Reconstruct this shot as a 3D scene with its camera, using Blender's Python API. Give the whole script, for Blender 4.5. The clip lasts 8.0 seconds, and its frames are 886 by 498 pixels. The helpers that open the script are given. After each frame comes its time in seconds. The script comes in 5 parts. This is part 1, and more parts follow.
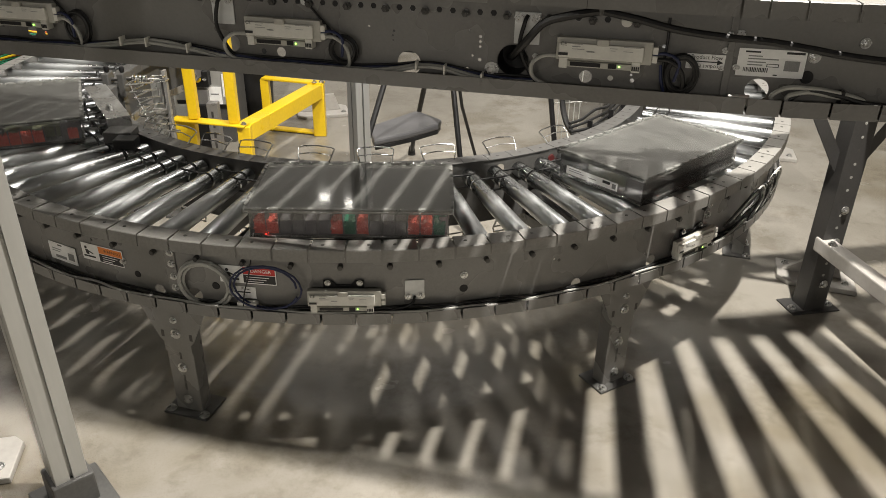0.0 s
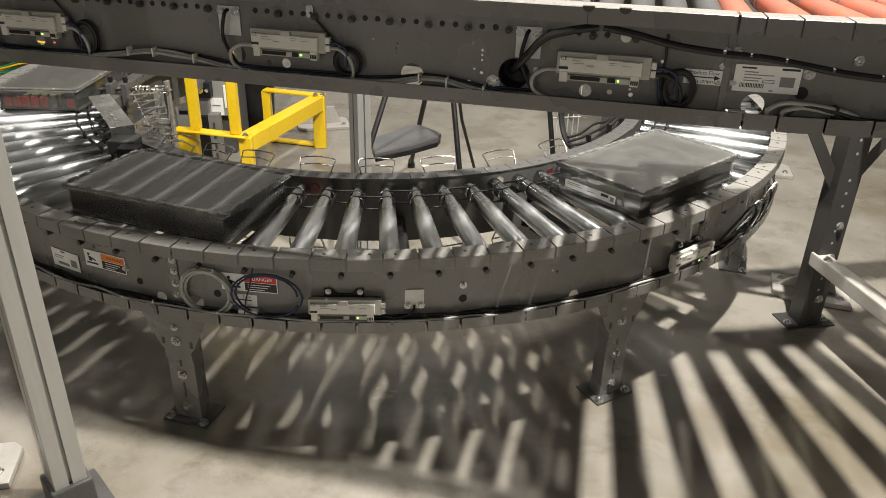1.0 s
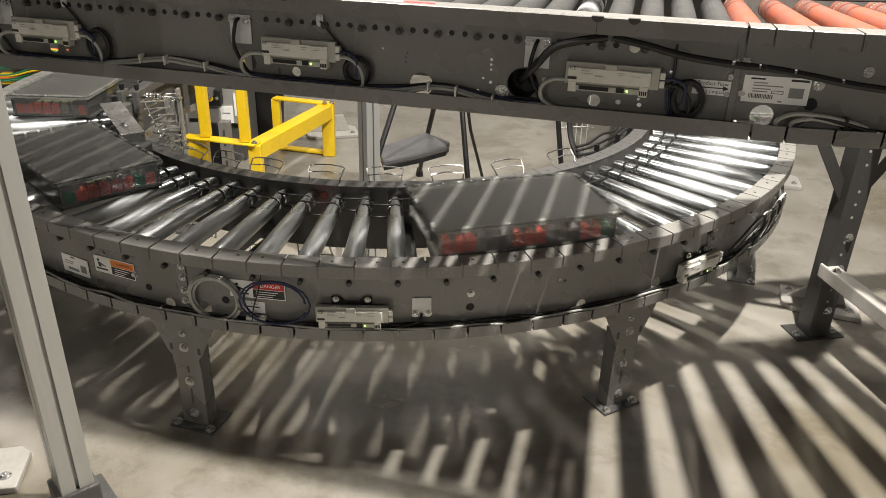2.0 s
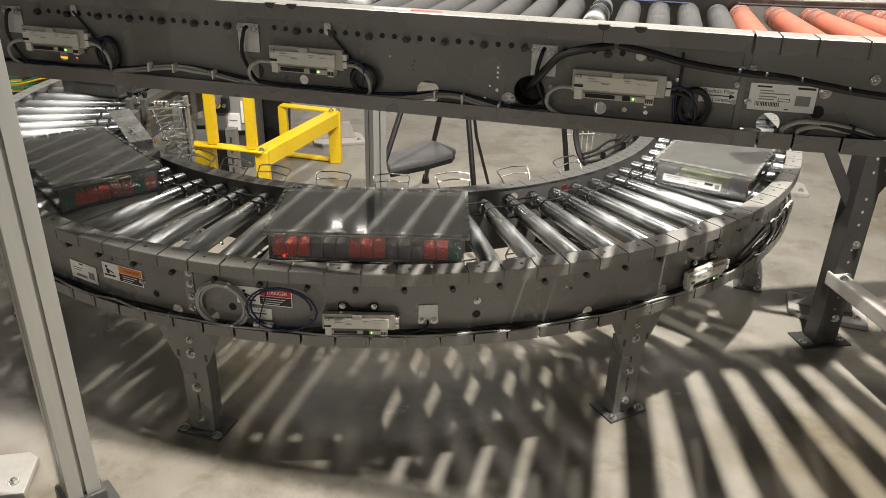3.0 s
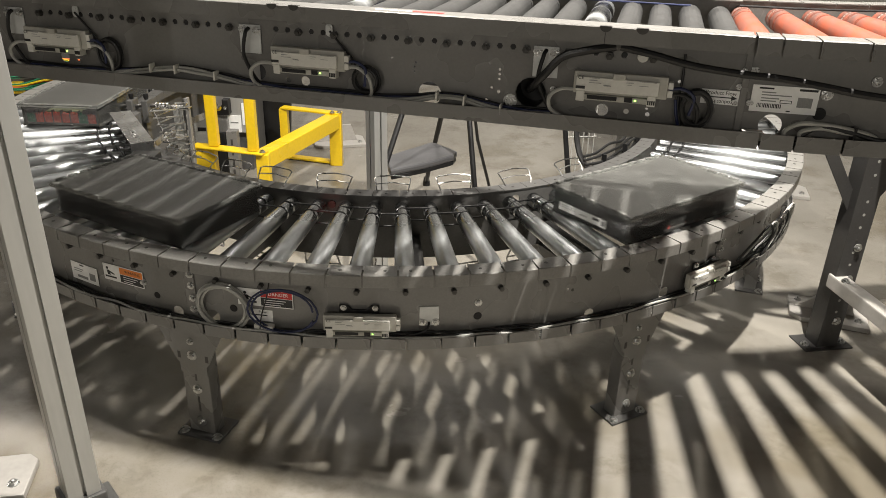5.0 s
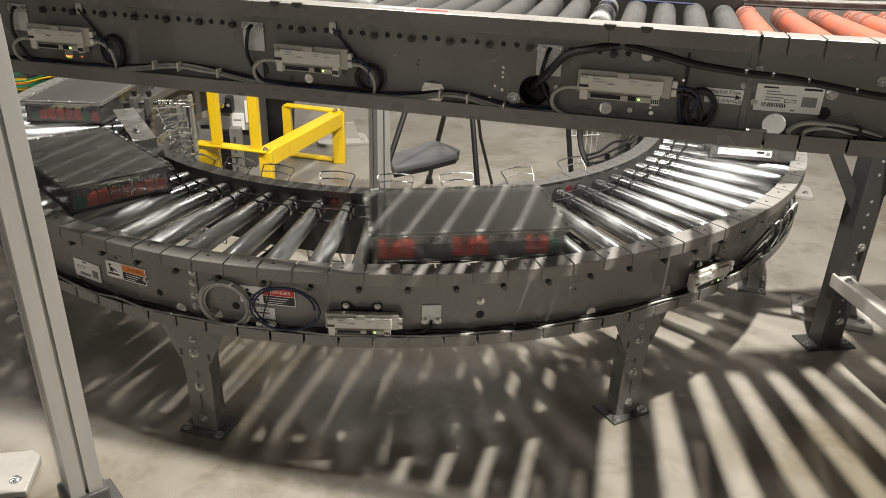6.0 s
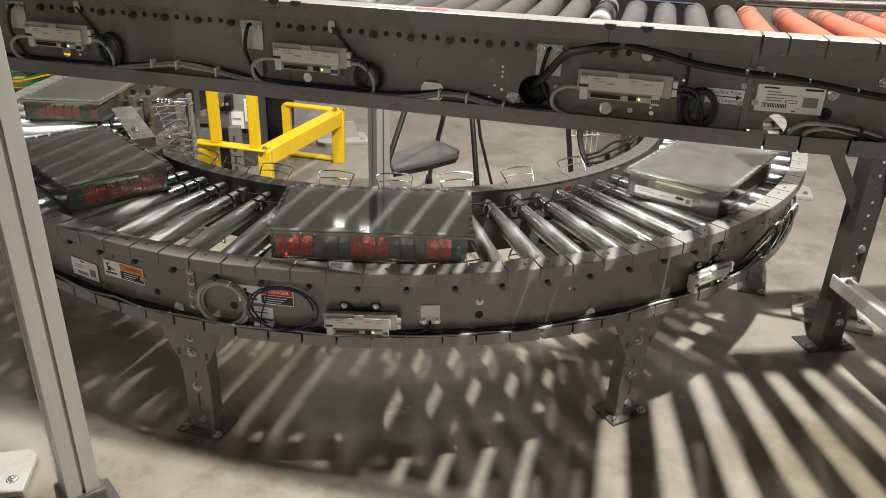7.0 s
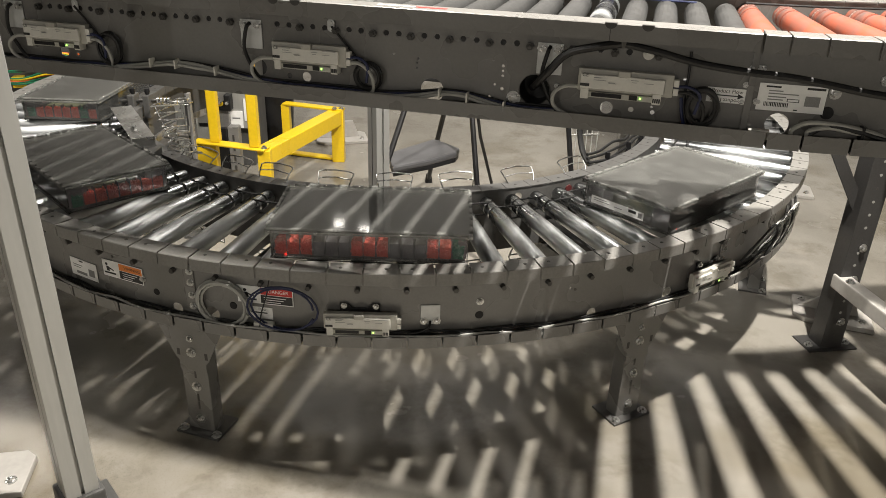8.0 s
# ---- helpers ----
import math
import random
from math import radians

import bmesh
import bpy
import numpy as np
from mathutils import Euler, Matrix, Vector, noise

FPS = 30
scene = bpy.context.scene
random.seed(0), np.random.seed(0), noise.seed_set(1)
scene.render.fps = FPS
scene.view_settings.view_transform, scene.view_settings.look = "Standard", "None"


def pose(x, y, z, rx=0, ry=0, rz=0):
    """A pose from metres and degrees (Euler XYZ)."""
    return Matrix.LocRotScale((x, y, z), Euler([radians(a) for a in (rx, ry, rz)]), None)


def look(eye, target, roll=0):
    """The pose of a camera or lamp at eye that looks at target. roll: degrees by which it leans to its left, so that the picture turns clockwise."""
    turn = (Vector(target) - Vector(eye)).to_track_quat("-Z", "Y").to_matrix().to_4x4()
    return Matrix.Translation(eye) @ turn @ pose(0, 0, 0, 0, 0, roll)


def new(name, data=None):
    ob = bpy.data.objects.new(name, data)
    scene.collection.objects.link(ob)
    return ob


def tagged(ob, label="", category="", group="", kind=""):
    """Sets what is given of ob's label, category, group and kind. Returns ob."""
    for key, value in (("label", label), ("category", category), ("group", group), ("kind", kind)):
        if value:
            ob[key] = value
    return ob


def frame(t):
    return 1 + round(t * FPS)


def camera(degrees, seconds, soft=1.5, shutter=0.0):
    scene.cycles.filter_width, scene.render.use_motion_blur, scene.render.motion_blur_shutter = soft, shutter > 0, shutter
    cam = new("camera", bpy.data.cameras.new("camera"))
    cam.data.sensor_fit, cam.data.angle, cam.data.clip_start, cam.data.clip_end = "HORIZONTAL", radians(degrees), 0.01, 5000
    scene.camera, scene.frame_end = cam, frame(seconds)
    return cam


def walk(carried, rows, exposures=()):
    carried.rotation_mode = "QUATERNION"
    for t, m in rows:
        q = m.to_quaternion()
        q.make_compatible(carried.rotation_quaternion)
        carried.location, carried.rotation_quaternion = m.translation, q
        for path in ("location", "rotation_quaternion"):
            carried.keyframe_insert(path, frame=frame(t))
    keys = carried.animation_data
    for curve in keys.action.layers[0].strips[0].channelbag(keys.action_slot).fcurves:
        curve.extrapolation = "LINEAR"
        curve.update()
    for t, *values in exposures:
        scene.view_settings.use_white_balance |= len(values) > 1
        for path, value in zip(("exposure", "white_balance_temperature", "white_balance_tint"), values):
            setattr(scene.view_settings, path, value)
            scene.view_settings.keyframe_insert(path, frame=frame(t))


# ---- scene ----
# ---- camera ----
cam = camera(60.67, 8.0, soft=0.8, shutter=0.5)
walk(cam, [
    (0.0, look((0.013, 0.0323, 1.576), (0.0392, 1.7995, 0.6399), 0.807)),
    (0.5, look((0.0091, 0.0224, 1.5728), (0.0431, 1.7966, 0.6502), 1.166)),
    (1.0, look((0.0048, 0.0066, 1.5769), (0.0384, 1.791, 0.6743), 1.492)),
    (1.5, look((0.0049, 0.0049, 1.5771), (0.0291, 1.7949, 0.6854), 1.614)),
    (3.0, look((0.0018, -0.0002, 1.5807), (0.0, 1.8021, 0.7137), 1.488)),
    (3.5, look((0.0039, 0.001, 1.5821), (0.0012, 1.8043, 0.7173), 1.397)),
    (4.0, look((0.0019, 0.0017, 1.5806), (0.0007, 1.8057, 0.7173), 1.372)),
    (4.5, look((0.0, 0.0, 1.5781), (0.0, 1.8062, 0.7193), 1.498)),
    (6.0, look((-0.0011, 0.0026, 1.5758), (-0.0103, 1.8062, 0.7116), 1.691)),
    (6.5, look((0.001, 0.0057, 1.5759), (-0.0076, 1.8088, 0.7106), 1.845)),
    (7.0, look((0.001, 0.0107, 1.574), (-0.0075, 1.8136, 0.7082), 1.878)),
    (7.5, look((-0.0005, 0.0126, 1.5709), (-0.0074, 1.8162, 0.7065), 1.899)),
    (8.0, look((-0.0001, 0.0184, 1.5722), (-0.0079, 1.8203, 0.7045), 1.844)),
], exposures=[(0.0, -0.06), (8.0, -0.06)])

# ---- world and lamps ----
world = bpy.data.worlds.new("hall_air")
scene.world = world
world.use_nodes = True
world.node_tree.nodes["Background"].inputs[0].default_value = (0.9, 0.95, 1.0, 1)
world.node_tree.nodes["Background"].inputs[1].default_value = 0.008


def unseen_lamp(x, y, z, watts, sx, sy, turn=0.0, tilt=0.0):
    """An unseen rectangular area lamp, shining down unless tilted."""
    data = bpy.data.lights.new("unseen_area_lamp", "AREA")
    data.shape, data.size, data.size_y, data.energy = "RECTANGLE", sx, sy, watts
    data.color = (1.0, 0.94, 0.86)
    ob = new("unseen_area_lamp", data)
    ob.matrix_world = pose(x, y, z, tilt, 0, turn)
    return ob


unseen_lamp(1.17, 1.65, 3.6, 345, 0.06, 0.10)
unseen_lamp(-0.80, 2.03, 3.6, 102, 0.05, 0.16)
# Fill added to lift the rollers on the left.
unseen_lamp(-3.4, 3.6, 6.5, 105, 0.15, 1.2)
unseen_lamp(-0.9, 10.2, 6.6, 26, 5.0, 0.5, 0, -38)
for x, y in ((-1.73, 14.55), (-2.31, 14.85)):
    unseen_lamp(x, y, 6.5, 1.1, 0.22, 0.10, 0, -55)
# Fills added for the far left and the background floor, no fixture known.
unseen_lamp(-6.0, 8.5, 6.5, 60, 0.3, 1.2)
unseen_lamp(0.5, 5.0, 5.0, 120, 0.3, 1.2, 0, 14)
# Low fill from the south, added to brighten the channel fronts.
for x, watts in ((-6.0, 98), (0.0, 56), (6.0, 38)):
    unseen_lamp(x, -8.4, 3.1, watts, 0.3, 1.2, 0, 55)
# Wall washers added so the tray lids mirror a bright north wall.
unseen_lamp(6.5, 13.6, 8.4, 440, 8.0, 0.4, 0, 52)
unseen_lamp(-5.0, 13.6, 8.4, 290, 11.0, 0.4, 0, 52)


def light_barrier(theta):
    """The red beam of a light barrier in the outer rail of the lower bend."""
    a = radians(theta)
    eye = Vector((-0.241 + 1.735 * math.cos(a), 3.555 + 1.735 * math.sin(a), 0.652))
    aim = Vector((-0.241 + 1.21 * math.cos(a), 3.555 + 1.21 * math.sin(a), 0.612))
    data = bpy.data.lights.new("light_barrier_beam", "SPOT")
    data.energy, data.color, data.spot_size, data.spot_blend, data.shadow_soft_size = 1.2, (1.0, 0.03, 0.02), radians(12), 0.7, 0.002
    new("light_barrier_beam", data).matrix_world = look(eye, aim)


light_barrier(-96.6)
light_barrier(-56.5)

# ---- materials ----
def material(name, color, rough=0.5, metal=0.0, vary=0.15, grain=40.0, stain=4.0, bump=0.05, stretch=(1, 1, 1), spec=0.5, coat=0.0, dark=None, rvary=0.12):
    """A painted, metal or plastic surface with fine grain, larger stains, uneven gloss and slight relief."""
    m = bpy.data.materials.new(name)
    m.use_nodes = True
    nt = m.node_tree
    bs = nt.nodes["Principled BSDF"]
    co = nt.nodes.new("ShaderNodeTexCoord")
    mp = nt.nodes.new("ShaderNodeMapping")
    mp.inputs["Scale"].default_value = stretch
    nt.links.new(co.outputs["Object"], mp.inputs["Vector"])
    n1 = nt.nodes.new("ShaderNodeTexNoise")
    n1.inputs["Scale"].default_value, n1.inputs["Detail"].default_value = grain, 5
    n2 = nt.nodes.new("ShaderNodeTexNoise")
    n2.inputs["Scale"].default_value, n2.inputs["Detail"].default_value = stain, 3
    for n in (n1, n2):
        nt.links.new(mp.outputs[0], n.inputs["Vector"])
    add = nt.nodes.new("ShaderNodeMath")
    add.operation = "ADD"
    nt.links.new(n1.outputs[0], add.inputs[0])
    nt.links.new(n2.outputs[0], add.inputs[1])
    rp = nt.nodes.new("ShaderNodeMapRange")
    rp.inputs["From Min"].default_value, rp.inputs["From Max"].default_value = 0.65, 1.35
    nt.links.new(add.outputs[0], rp.inputs["Value"])
    mx = nt.nodes.new("ShaderNodeMix")
    mx.data_type = "RGBA"
    lo = dark if dark else tuple(c * (1 - vary) for c in color)
    mx.inputs[6].default_value = (*lo, 1)
    mx.inputs[7].default_value = (*[min(1, c * (1 + vary)) for c in color], 1)
    nt.links.new(rp.outputs[0], mx.inputs[0])
    nt.links.new(mx.outputs[2], bs.inputs["Base Color"])
    rr = nt.nodes.new("ShaderNodeMapRange")
    rr.inputs["From Min"].default_value, rr.inputs["From Max"].default_value = 0.3, 0.7
    rr.inputs["To Min"].default_value, rr.inputs["To Max"].default_value = max(0.02, rough - rvary), min(1, rough + rvary)
    nt.links.new(n2.outputs[0], rr.inputs["Value"])
    nt.links.new(rr.outputs[0], bs.inputs["Roughness"])
    bs.inputs["Metallic"].default_value = metal
    bs.inputs["Specular IOR Level"].default_value = spec
    bs.inputs["Coat Weight"].default_value = coat
    if bump:
        bp = nt.nodes.new("ShaderNodeBump")
        bp.inputs["Strength"].default_value, bp.inputs["Distance"].default_value = bump, 0.002
        nt.links.new(n1.outputs[0], bp.inputs["Height"])
        nt.links.new(bp.outputs[0], bs.inputs["Normal"])
    return m


def glowing(name, color, strength):
    m = bpy.data.materials.new(name)
    m.use_nodes = True
    bs = m.node_tree.nodes["Principled BSDF"]
    bs.inputs["Base Color"].default_value = (*color, 1)
    bs.inputs["Emission Color"].default_value = (*color, 1)
    bs.inputs["Emission Strength"].default_value = strength
    return m


def clear_plastic(name, tint, haze, gloss_rough, ior):
    """Thin clear plastic: light passes straight through, with Fresnel gloss and a little scuffed haze."""
    m = bpy.data.materials.new(name)
    m.use_nodes = True
    nt = m.node_tree
    nt.nodes.clear()
    out = nt.nodes.new("ShaderNodeOutputMaterial")
    tr = nt.nodes.new("ShaderNodeBsdfTransparent")
    tr.inputs[0].default_value = (*tint, 1)
    df = nt.nodes.new("ShaderNodeBsdfDiffuse")
    df.inputs[0].default_value = (0.50, 0.505, 0.475, 1)
    gl = nt.nodes.new("ShaderNodeBsdfGlossy")
    gl.inputs["Roughness"].default_value = gloss_rough
    co = nt.nodes.new("ShaderNodeTexCoord")
    no = nt.nodes.new("ShaderNodeTexNoise")
    no.inputs["Scale"].default_value, no.inputs["Detail"].default_value = 14, 6
    nt.links.new(co.outputs["Object"], no.inputs["Vector"])
    hz = nt.nodes.new("ShaderNodeMapRange")
    hz.inputs["From Min"].default_value, hz.inputs["From Max"].default_value = 0.35, 0.75
    hz.inputs["To Min"].default_value, hz.inputs["To Max"].default_value = haze * 0.7, haze * 1.3
    nt.links.new(no.outputs[0], hz.inputs["Value"])
    m1 = nt.nodes.new("ShaderNodeMixShader")
    nt.links.new(hz.outputs[0], m1.inputs[0])
    nt.links.new(tr.outputs[0], m1.inputs[1])
    nt.links.new(df.outputs[0], m1.inputs[2])
    fr = nt.nodes.new("ShaderNodeFresnel")
    fr.inputs[0].default_value = ior
    bp = nt.nodes.new("ShaderNodeBump")
    bp.inputs["Strength"].default_value, bp.inputs["Distance"].default_value = 0.012, 0.002
    n3 = nt.nodes.new("ShaderNodeTexNoise")
    n3.inputs["Scale"].default_value = 7
    nt.links.new(co.outputs["Object"], n3.inputs["Vector"])
    nt.links.new(n3.outputs[0], bp.inputs["Height"])
    nt.links.new(bp.outputs[0], gl.inputs["Normal"])
    m2 = nt.nodes.new("ShaderNodeMixShader")
    nt.links.new(fr.outputs[0], m2.inputs[0])
    nt.links.new(m1.outputs[0], m2.inputs[1])
    nt.links.new(gl.outputs[0], m2.inputs[2])
    nt.links.new(m2.outputs[0], out.inputs[0])
    return m


def concrete():
    """Sealed, worn concrete: cloudy beige, fine speckle, darker scuffs, uneven gloss."""
    m = bpy.data.materials.new("sealed_concrete")
    m.use_nodes = True
    nt = m.node_tree
    bs = nt.nodes["Principled BSDF"]
    co = nt.nodes.new("ShaderNodeTexCoord")

    def tex(scale, detail, rough=0.5):
        n = nt.nodes.new("ShaderNodeTexNoise")
        n.inputs["Scale"].default_value, n.inputs["Detail"].default_value, n.inputs["Roughness"].default_value = scale, detail, rough
        nt.links.new(co.outputs["Object"], n.inputs["Vector"])
        return n

    def ramp(src, stops):
        r = nt.nodes.new("ShaderNodeValToRGB")
        while len(r.color_ramp.elements) < len(stops):
            r.color_ramp.elements.new(0.5)
        for e, (p, c) in zip(r.color_ramp.elements, stops):
            e.position, e.color = p, (*c, 1)
        nt.links.new(src.outputs[0], r.inputs[0])
        return r

    def mul(a, b, fac=1.0):
        x = nt.nodes.new("ShaderNodeMix")
        x.data_type, x.blend_type = "RGBA", "MULTIPLY"
        x.inputs[0].default_value = fac
        nt.links.new(a, x.inputs[6])
        nt.links.new(b, x.inputs[7])
        return x.outputs[2]

    cloud = ramp(tex(1.1, 6, 0.6), [(0.3, (0.19, 0.176, 0.148)), (0.52, (0.255, 0.239, 0.207)), (0.75, (0.305, 0.288, 0.252))])
    speck = ramp(tex(260, 2), [(0.34, (0.55, 0.54, 0.52)), (0.44, (1, 1, 1))])
    pits = ramp(tex(310, 2.5, 0.55), [(0.35, (0.30, 0.29, 0.28)), (0.42, (1, 1, 1))])
    scuff = ramp(tex(2.7, 8, 0.75), [(0.36, (0.72, 0.7, 0.66)), (0.5, (1, 1, 1))])
    c = mul(cloud.outputs[0], speck.outputs[0], 0.3)
    c = mul(c, pits.outputs[0], 0.36)
    c = mul(c, scuff.outputs[0], 1.0)
    brown = ramp(tex(0.9, 4, 0.6), [(0.36, (0.60, 0.55, 0.44)), (0.48, (1, 1, 1))])
    c = mul(c, brown.outputs[0], 0.75)
    nt.links.new(c, bs.inputs["Base Color"])
    rr = nt.nodes.new("ShaderNodeMapRange")
    rr.inputs["From Min"].default_value, rr.inputs["From Max"].default_value = 0.3, 0.7
    rr.inputs["To Min"].default_value, rr.inputs["To Max"].default_value = 0.17, 0.28
    nt.links.new(tex(3.3, 6).outputs[0], rr.inputs["Value"])
    nt.links.new(rr.outputs[0], bs.inputs["Roughness"])
    bp = nt.nodes.new("ShaderNodeBump")
    bp.inputs["Strength"].default_value, bp.inputs["Distance"].default_value = 0.5, 0.0008
    nt.links.new(pits.outputs[0], bp.inputs["Height"])
    nt.links.new(bp.outputs[0], bs.inputs["Normal"])
    return m


GREY = material("grey_powder_coat", (0.165, 0.161, 0.152), 0.29, spec=0.85, vary=0.1, grain=160, stain=5, bump=0.06, rvary=0.08)
# Lighter than GREY, standing in for stronger light on the outer top flange.
FLANGE_LIT = material("brightened_grey_flange", (0.20, 0.195, 0.182), 0.36, spec=0.6, vary=0.16, grain=140, stain=7, bump=0.06, rvary=0.1)
CHARCOAL = material("charcoal_steel", (0.036, 0.035, 0.034), 0.42, vary=0.2, grain=120, stain=6)
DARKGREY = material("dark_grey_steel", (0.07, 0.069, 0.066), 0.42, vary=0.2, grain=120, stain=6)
ZINC = material("zinc_roller", (0.46, 0.475, 0.48), 0.32, 1.0, vary=0.6, grain=30, stain=9, bump=0.04, stretch=(0.3, 1, 1), rvary=0.2)
GREYROLL = material("grey_roller_sleeve", (0.040, 0.040, 0.039), 0.55, 0.1, vary=0.22, grain=40, stain=8)
ORANGE = material("orange_roller_sleeve", (0.27, 0.052, 0.018), 0.42, vary=0.3, grain=24, stain=6, coat=0.1, dark=(0.10, 0.072, 0.064))
STEEL = material("bright_steel", (0.62, 0.62, 0.61), 0.28, 1.0, vary=0.15, grain=90, stain=12)
GALV = material("galvanised_sheet", (0.62, 0.63, 0.62), 0.4, 0.2, vary=0.08, grain=60, stain=30)
BOLT = material("zinc_bolt", (0.55, 0.55, 0.54), 0.32, 1.0, vary=0.15, grain=300, stain=60)
DARKBOLT = material("dark_bolt", (0.062, 0.060, 0.056), 0.36, 0.4, vary=0.2, grain=200, stain=30)
ALU = material("aluminium_profile", (0.45, 0.45, 0.43), 0.42, 0.55, vary=0.07, grain=60, stain=3, stretch=(1, 1, 0.1))
YELLOW = material("yellow_paint", (0.74, 0.50, 0.012), 0.35, vary=0.08, grain=60, stain=5, coat=0.2)
BLACK = material("black_plastic", (0.010, 0.010, 0.0105), 0.45, spec=0.35, vary=0.3, grain=90, stain=10)
RUBBER = material("black_rubber", (0.008, 0.008, 0.008), 0.5, vary=0.3, grain=90, stain=10)
SEAT = material("grey_seat_plastic", (0.075, 0.075, 0.078), 0.42, vary=0.15, grain=200, stain=8, bump=0.2)
CREAM = material("cream_plastic", (0.66, 0.65, 0.60), 0.42, vary=0.07, grain=120, stain=15)
CREAMBODY = material("cream_housing", (0.44, 0.43, 0.385), 0.42, vary=0.07, grain=120, stain=15)
CREAMDARK = material("grey_plastic", (0.27, 0.27, 0.25), 0.45, vary=0.1, grain=120, stain=15)
PAPER = material("white_label", (0.88, 0.88, 0.86), 0.4, vary=0.05, grain=80, stain=20, bump=0)
INK = material("black_ink", (0.02, 0.02, 0.02), 0.5, vary=0.1, bump=0)
INKGREY = material("grey_ink", (0.24, 0.24, 0.235), 0.5, vary=0.2, grain=400, bump=0)
REDINK = material("red_ink", (0.55, 0.03, 0.025), 0.45, vary=0.06, bump=0)
ORANGEINK = material("orange_ink", (0.75, 0.22, 0.03), 0.45, vary=0.06, bump=0)
CABLEGREY = material("grey_cable", (0.36, 0.36, 0.335), 0.45, vary=0.12, grain=60, stain=20)
CABLEBLUE = material("blue_cable", (0.012, 0.018, 0.06), 0.45, vary=0.2, grain=60, stain=20)
CABLEGREEN = material("green_cable", (0.02, 0.20, 0.10), 0.45, vary=0.2, grain=60, stain=20)
CABLEORANGE = material("orange_cable", (0.65, 0.14, 0.03), 0.45, vary=0.2, grain=60, stain=20)
WALLPAINT = material("pale_wall_paint", (0.62, 0.61, 0.58), 0.6, vary=0.06, grain=30, stain=1.0)
ROOFPAINT = material("roof_deck", (0.18, 0.18, 0.175), 0.6, vary=0.1, grain=20, stain=1.0)
PLATE = material("painted_foot_plate", (0.37, 0.355, 0.33), 0.5, 0.1, vary=0.1, grain=60, stain=8)
LID = clear_plastic("clear_scuffed_plastic", (0.93, 0.95, 0.92), 0.12, 0.06, 1.95)
SIDE = clear_plastic("clear_side_plastic", (0.98, 0.97, 0.97), 0.11, 0.10, 1.5)
RIM = clear_plastic("clear_rim_plastic", (0.95, 0.95, 0.95), 0.30, 0.10, 1.7)
TRAYGREY = material("dark_grey_insert", (0.15, 0.142, 0.155), 0.5, vary=0.15, grain=90, stain=12)
DECK = material("olive_insert_deck", (0.24, 0.24, 0.155), 0.5, vary=0.4, grain=25, stain=6, dark=(0.09, 0.12, 0.085))
REDBEAD = material("red_beads", (0.86, 0.14, 0.10), 0.4, vary=0.25, grain=150, stain=60, bump=0.1)
GREENBEAD = material("green_beads", (0.02, 0.22, 0.13), 0.4, vary=0.25, grain=150, stain=60, bump=0.1)
LEDGREEN = glowing("green_led", (0.35, 1.0, 0.1), 6)
LEDRED = material("red_reflector", (0.09, 0.02, 0.02), 0.35, vary=0.1, grain=300, stain=30)
CONCRETE = concrete()


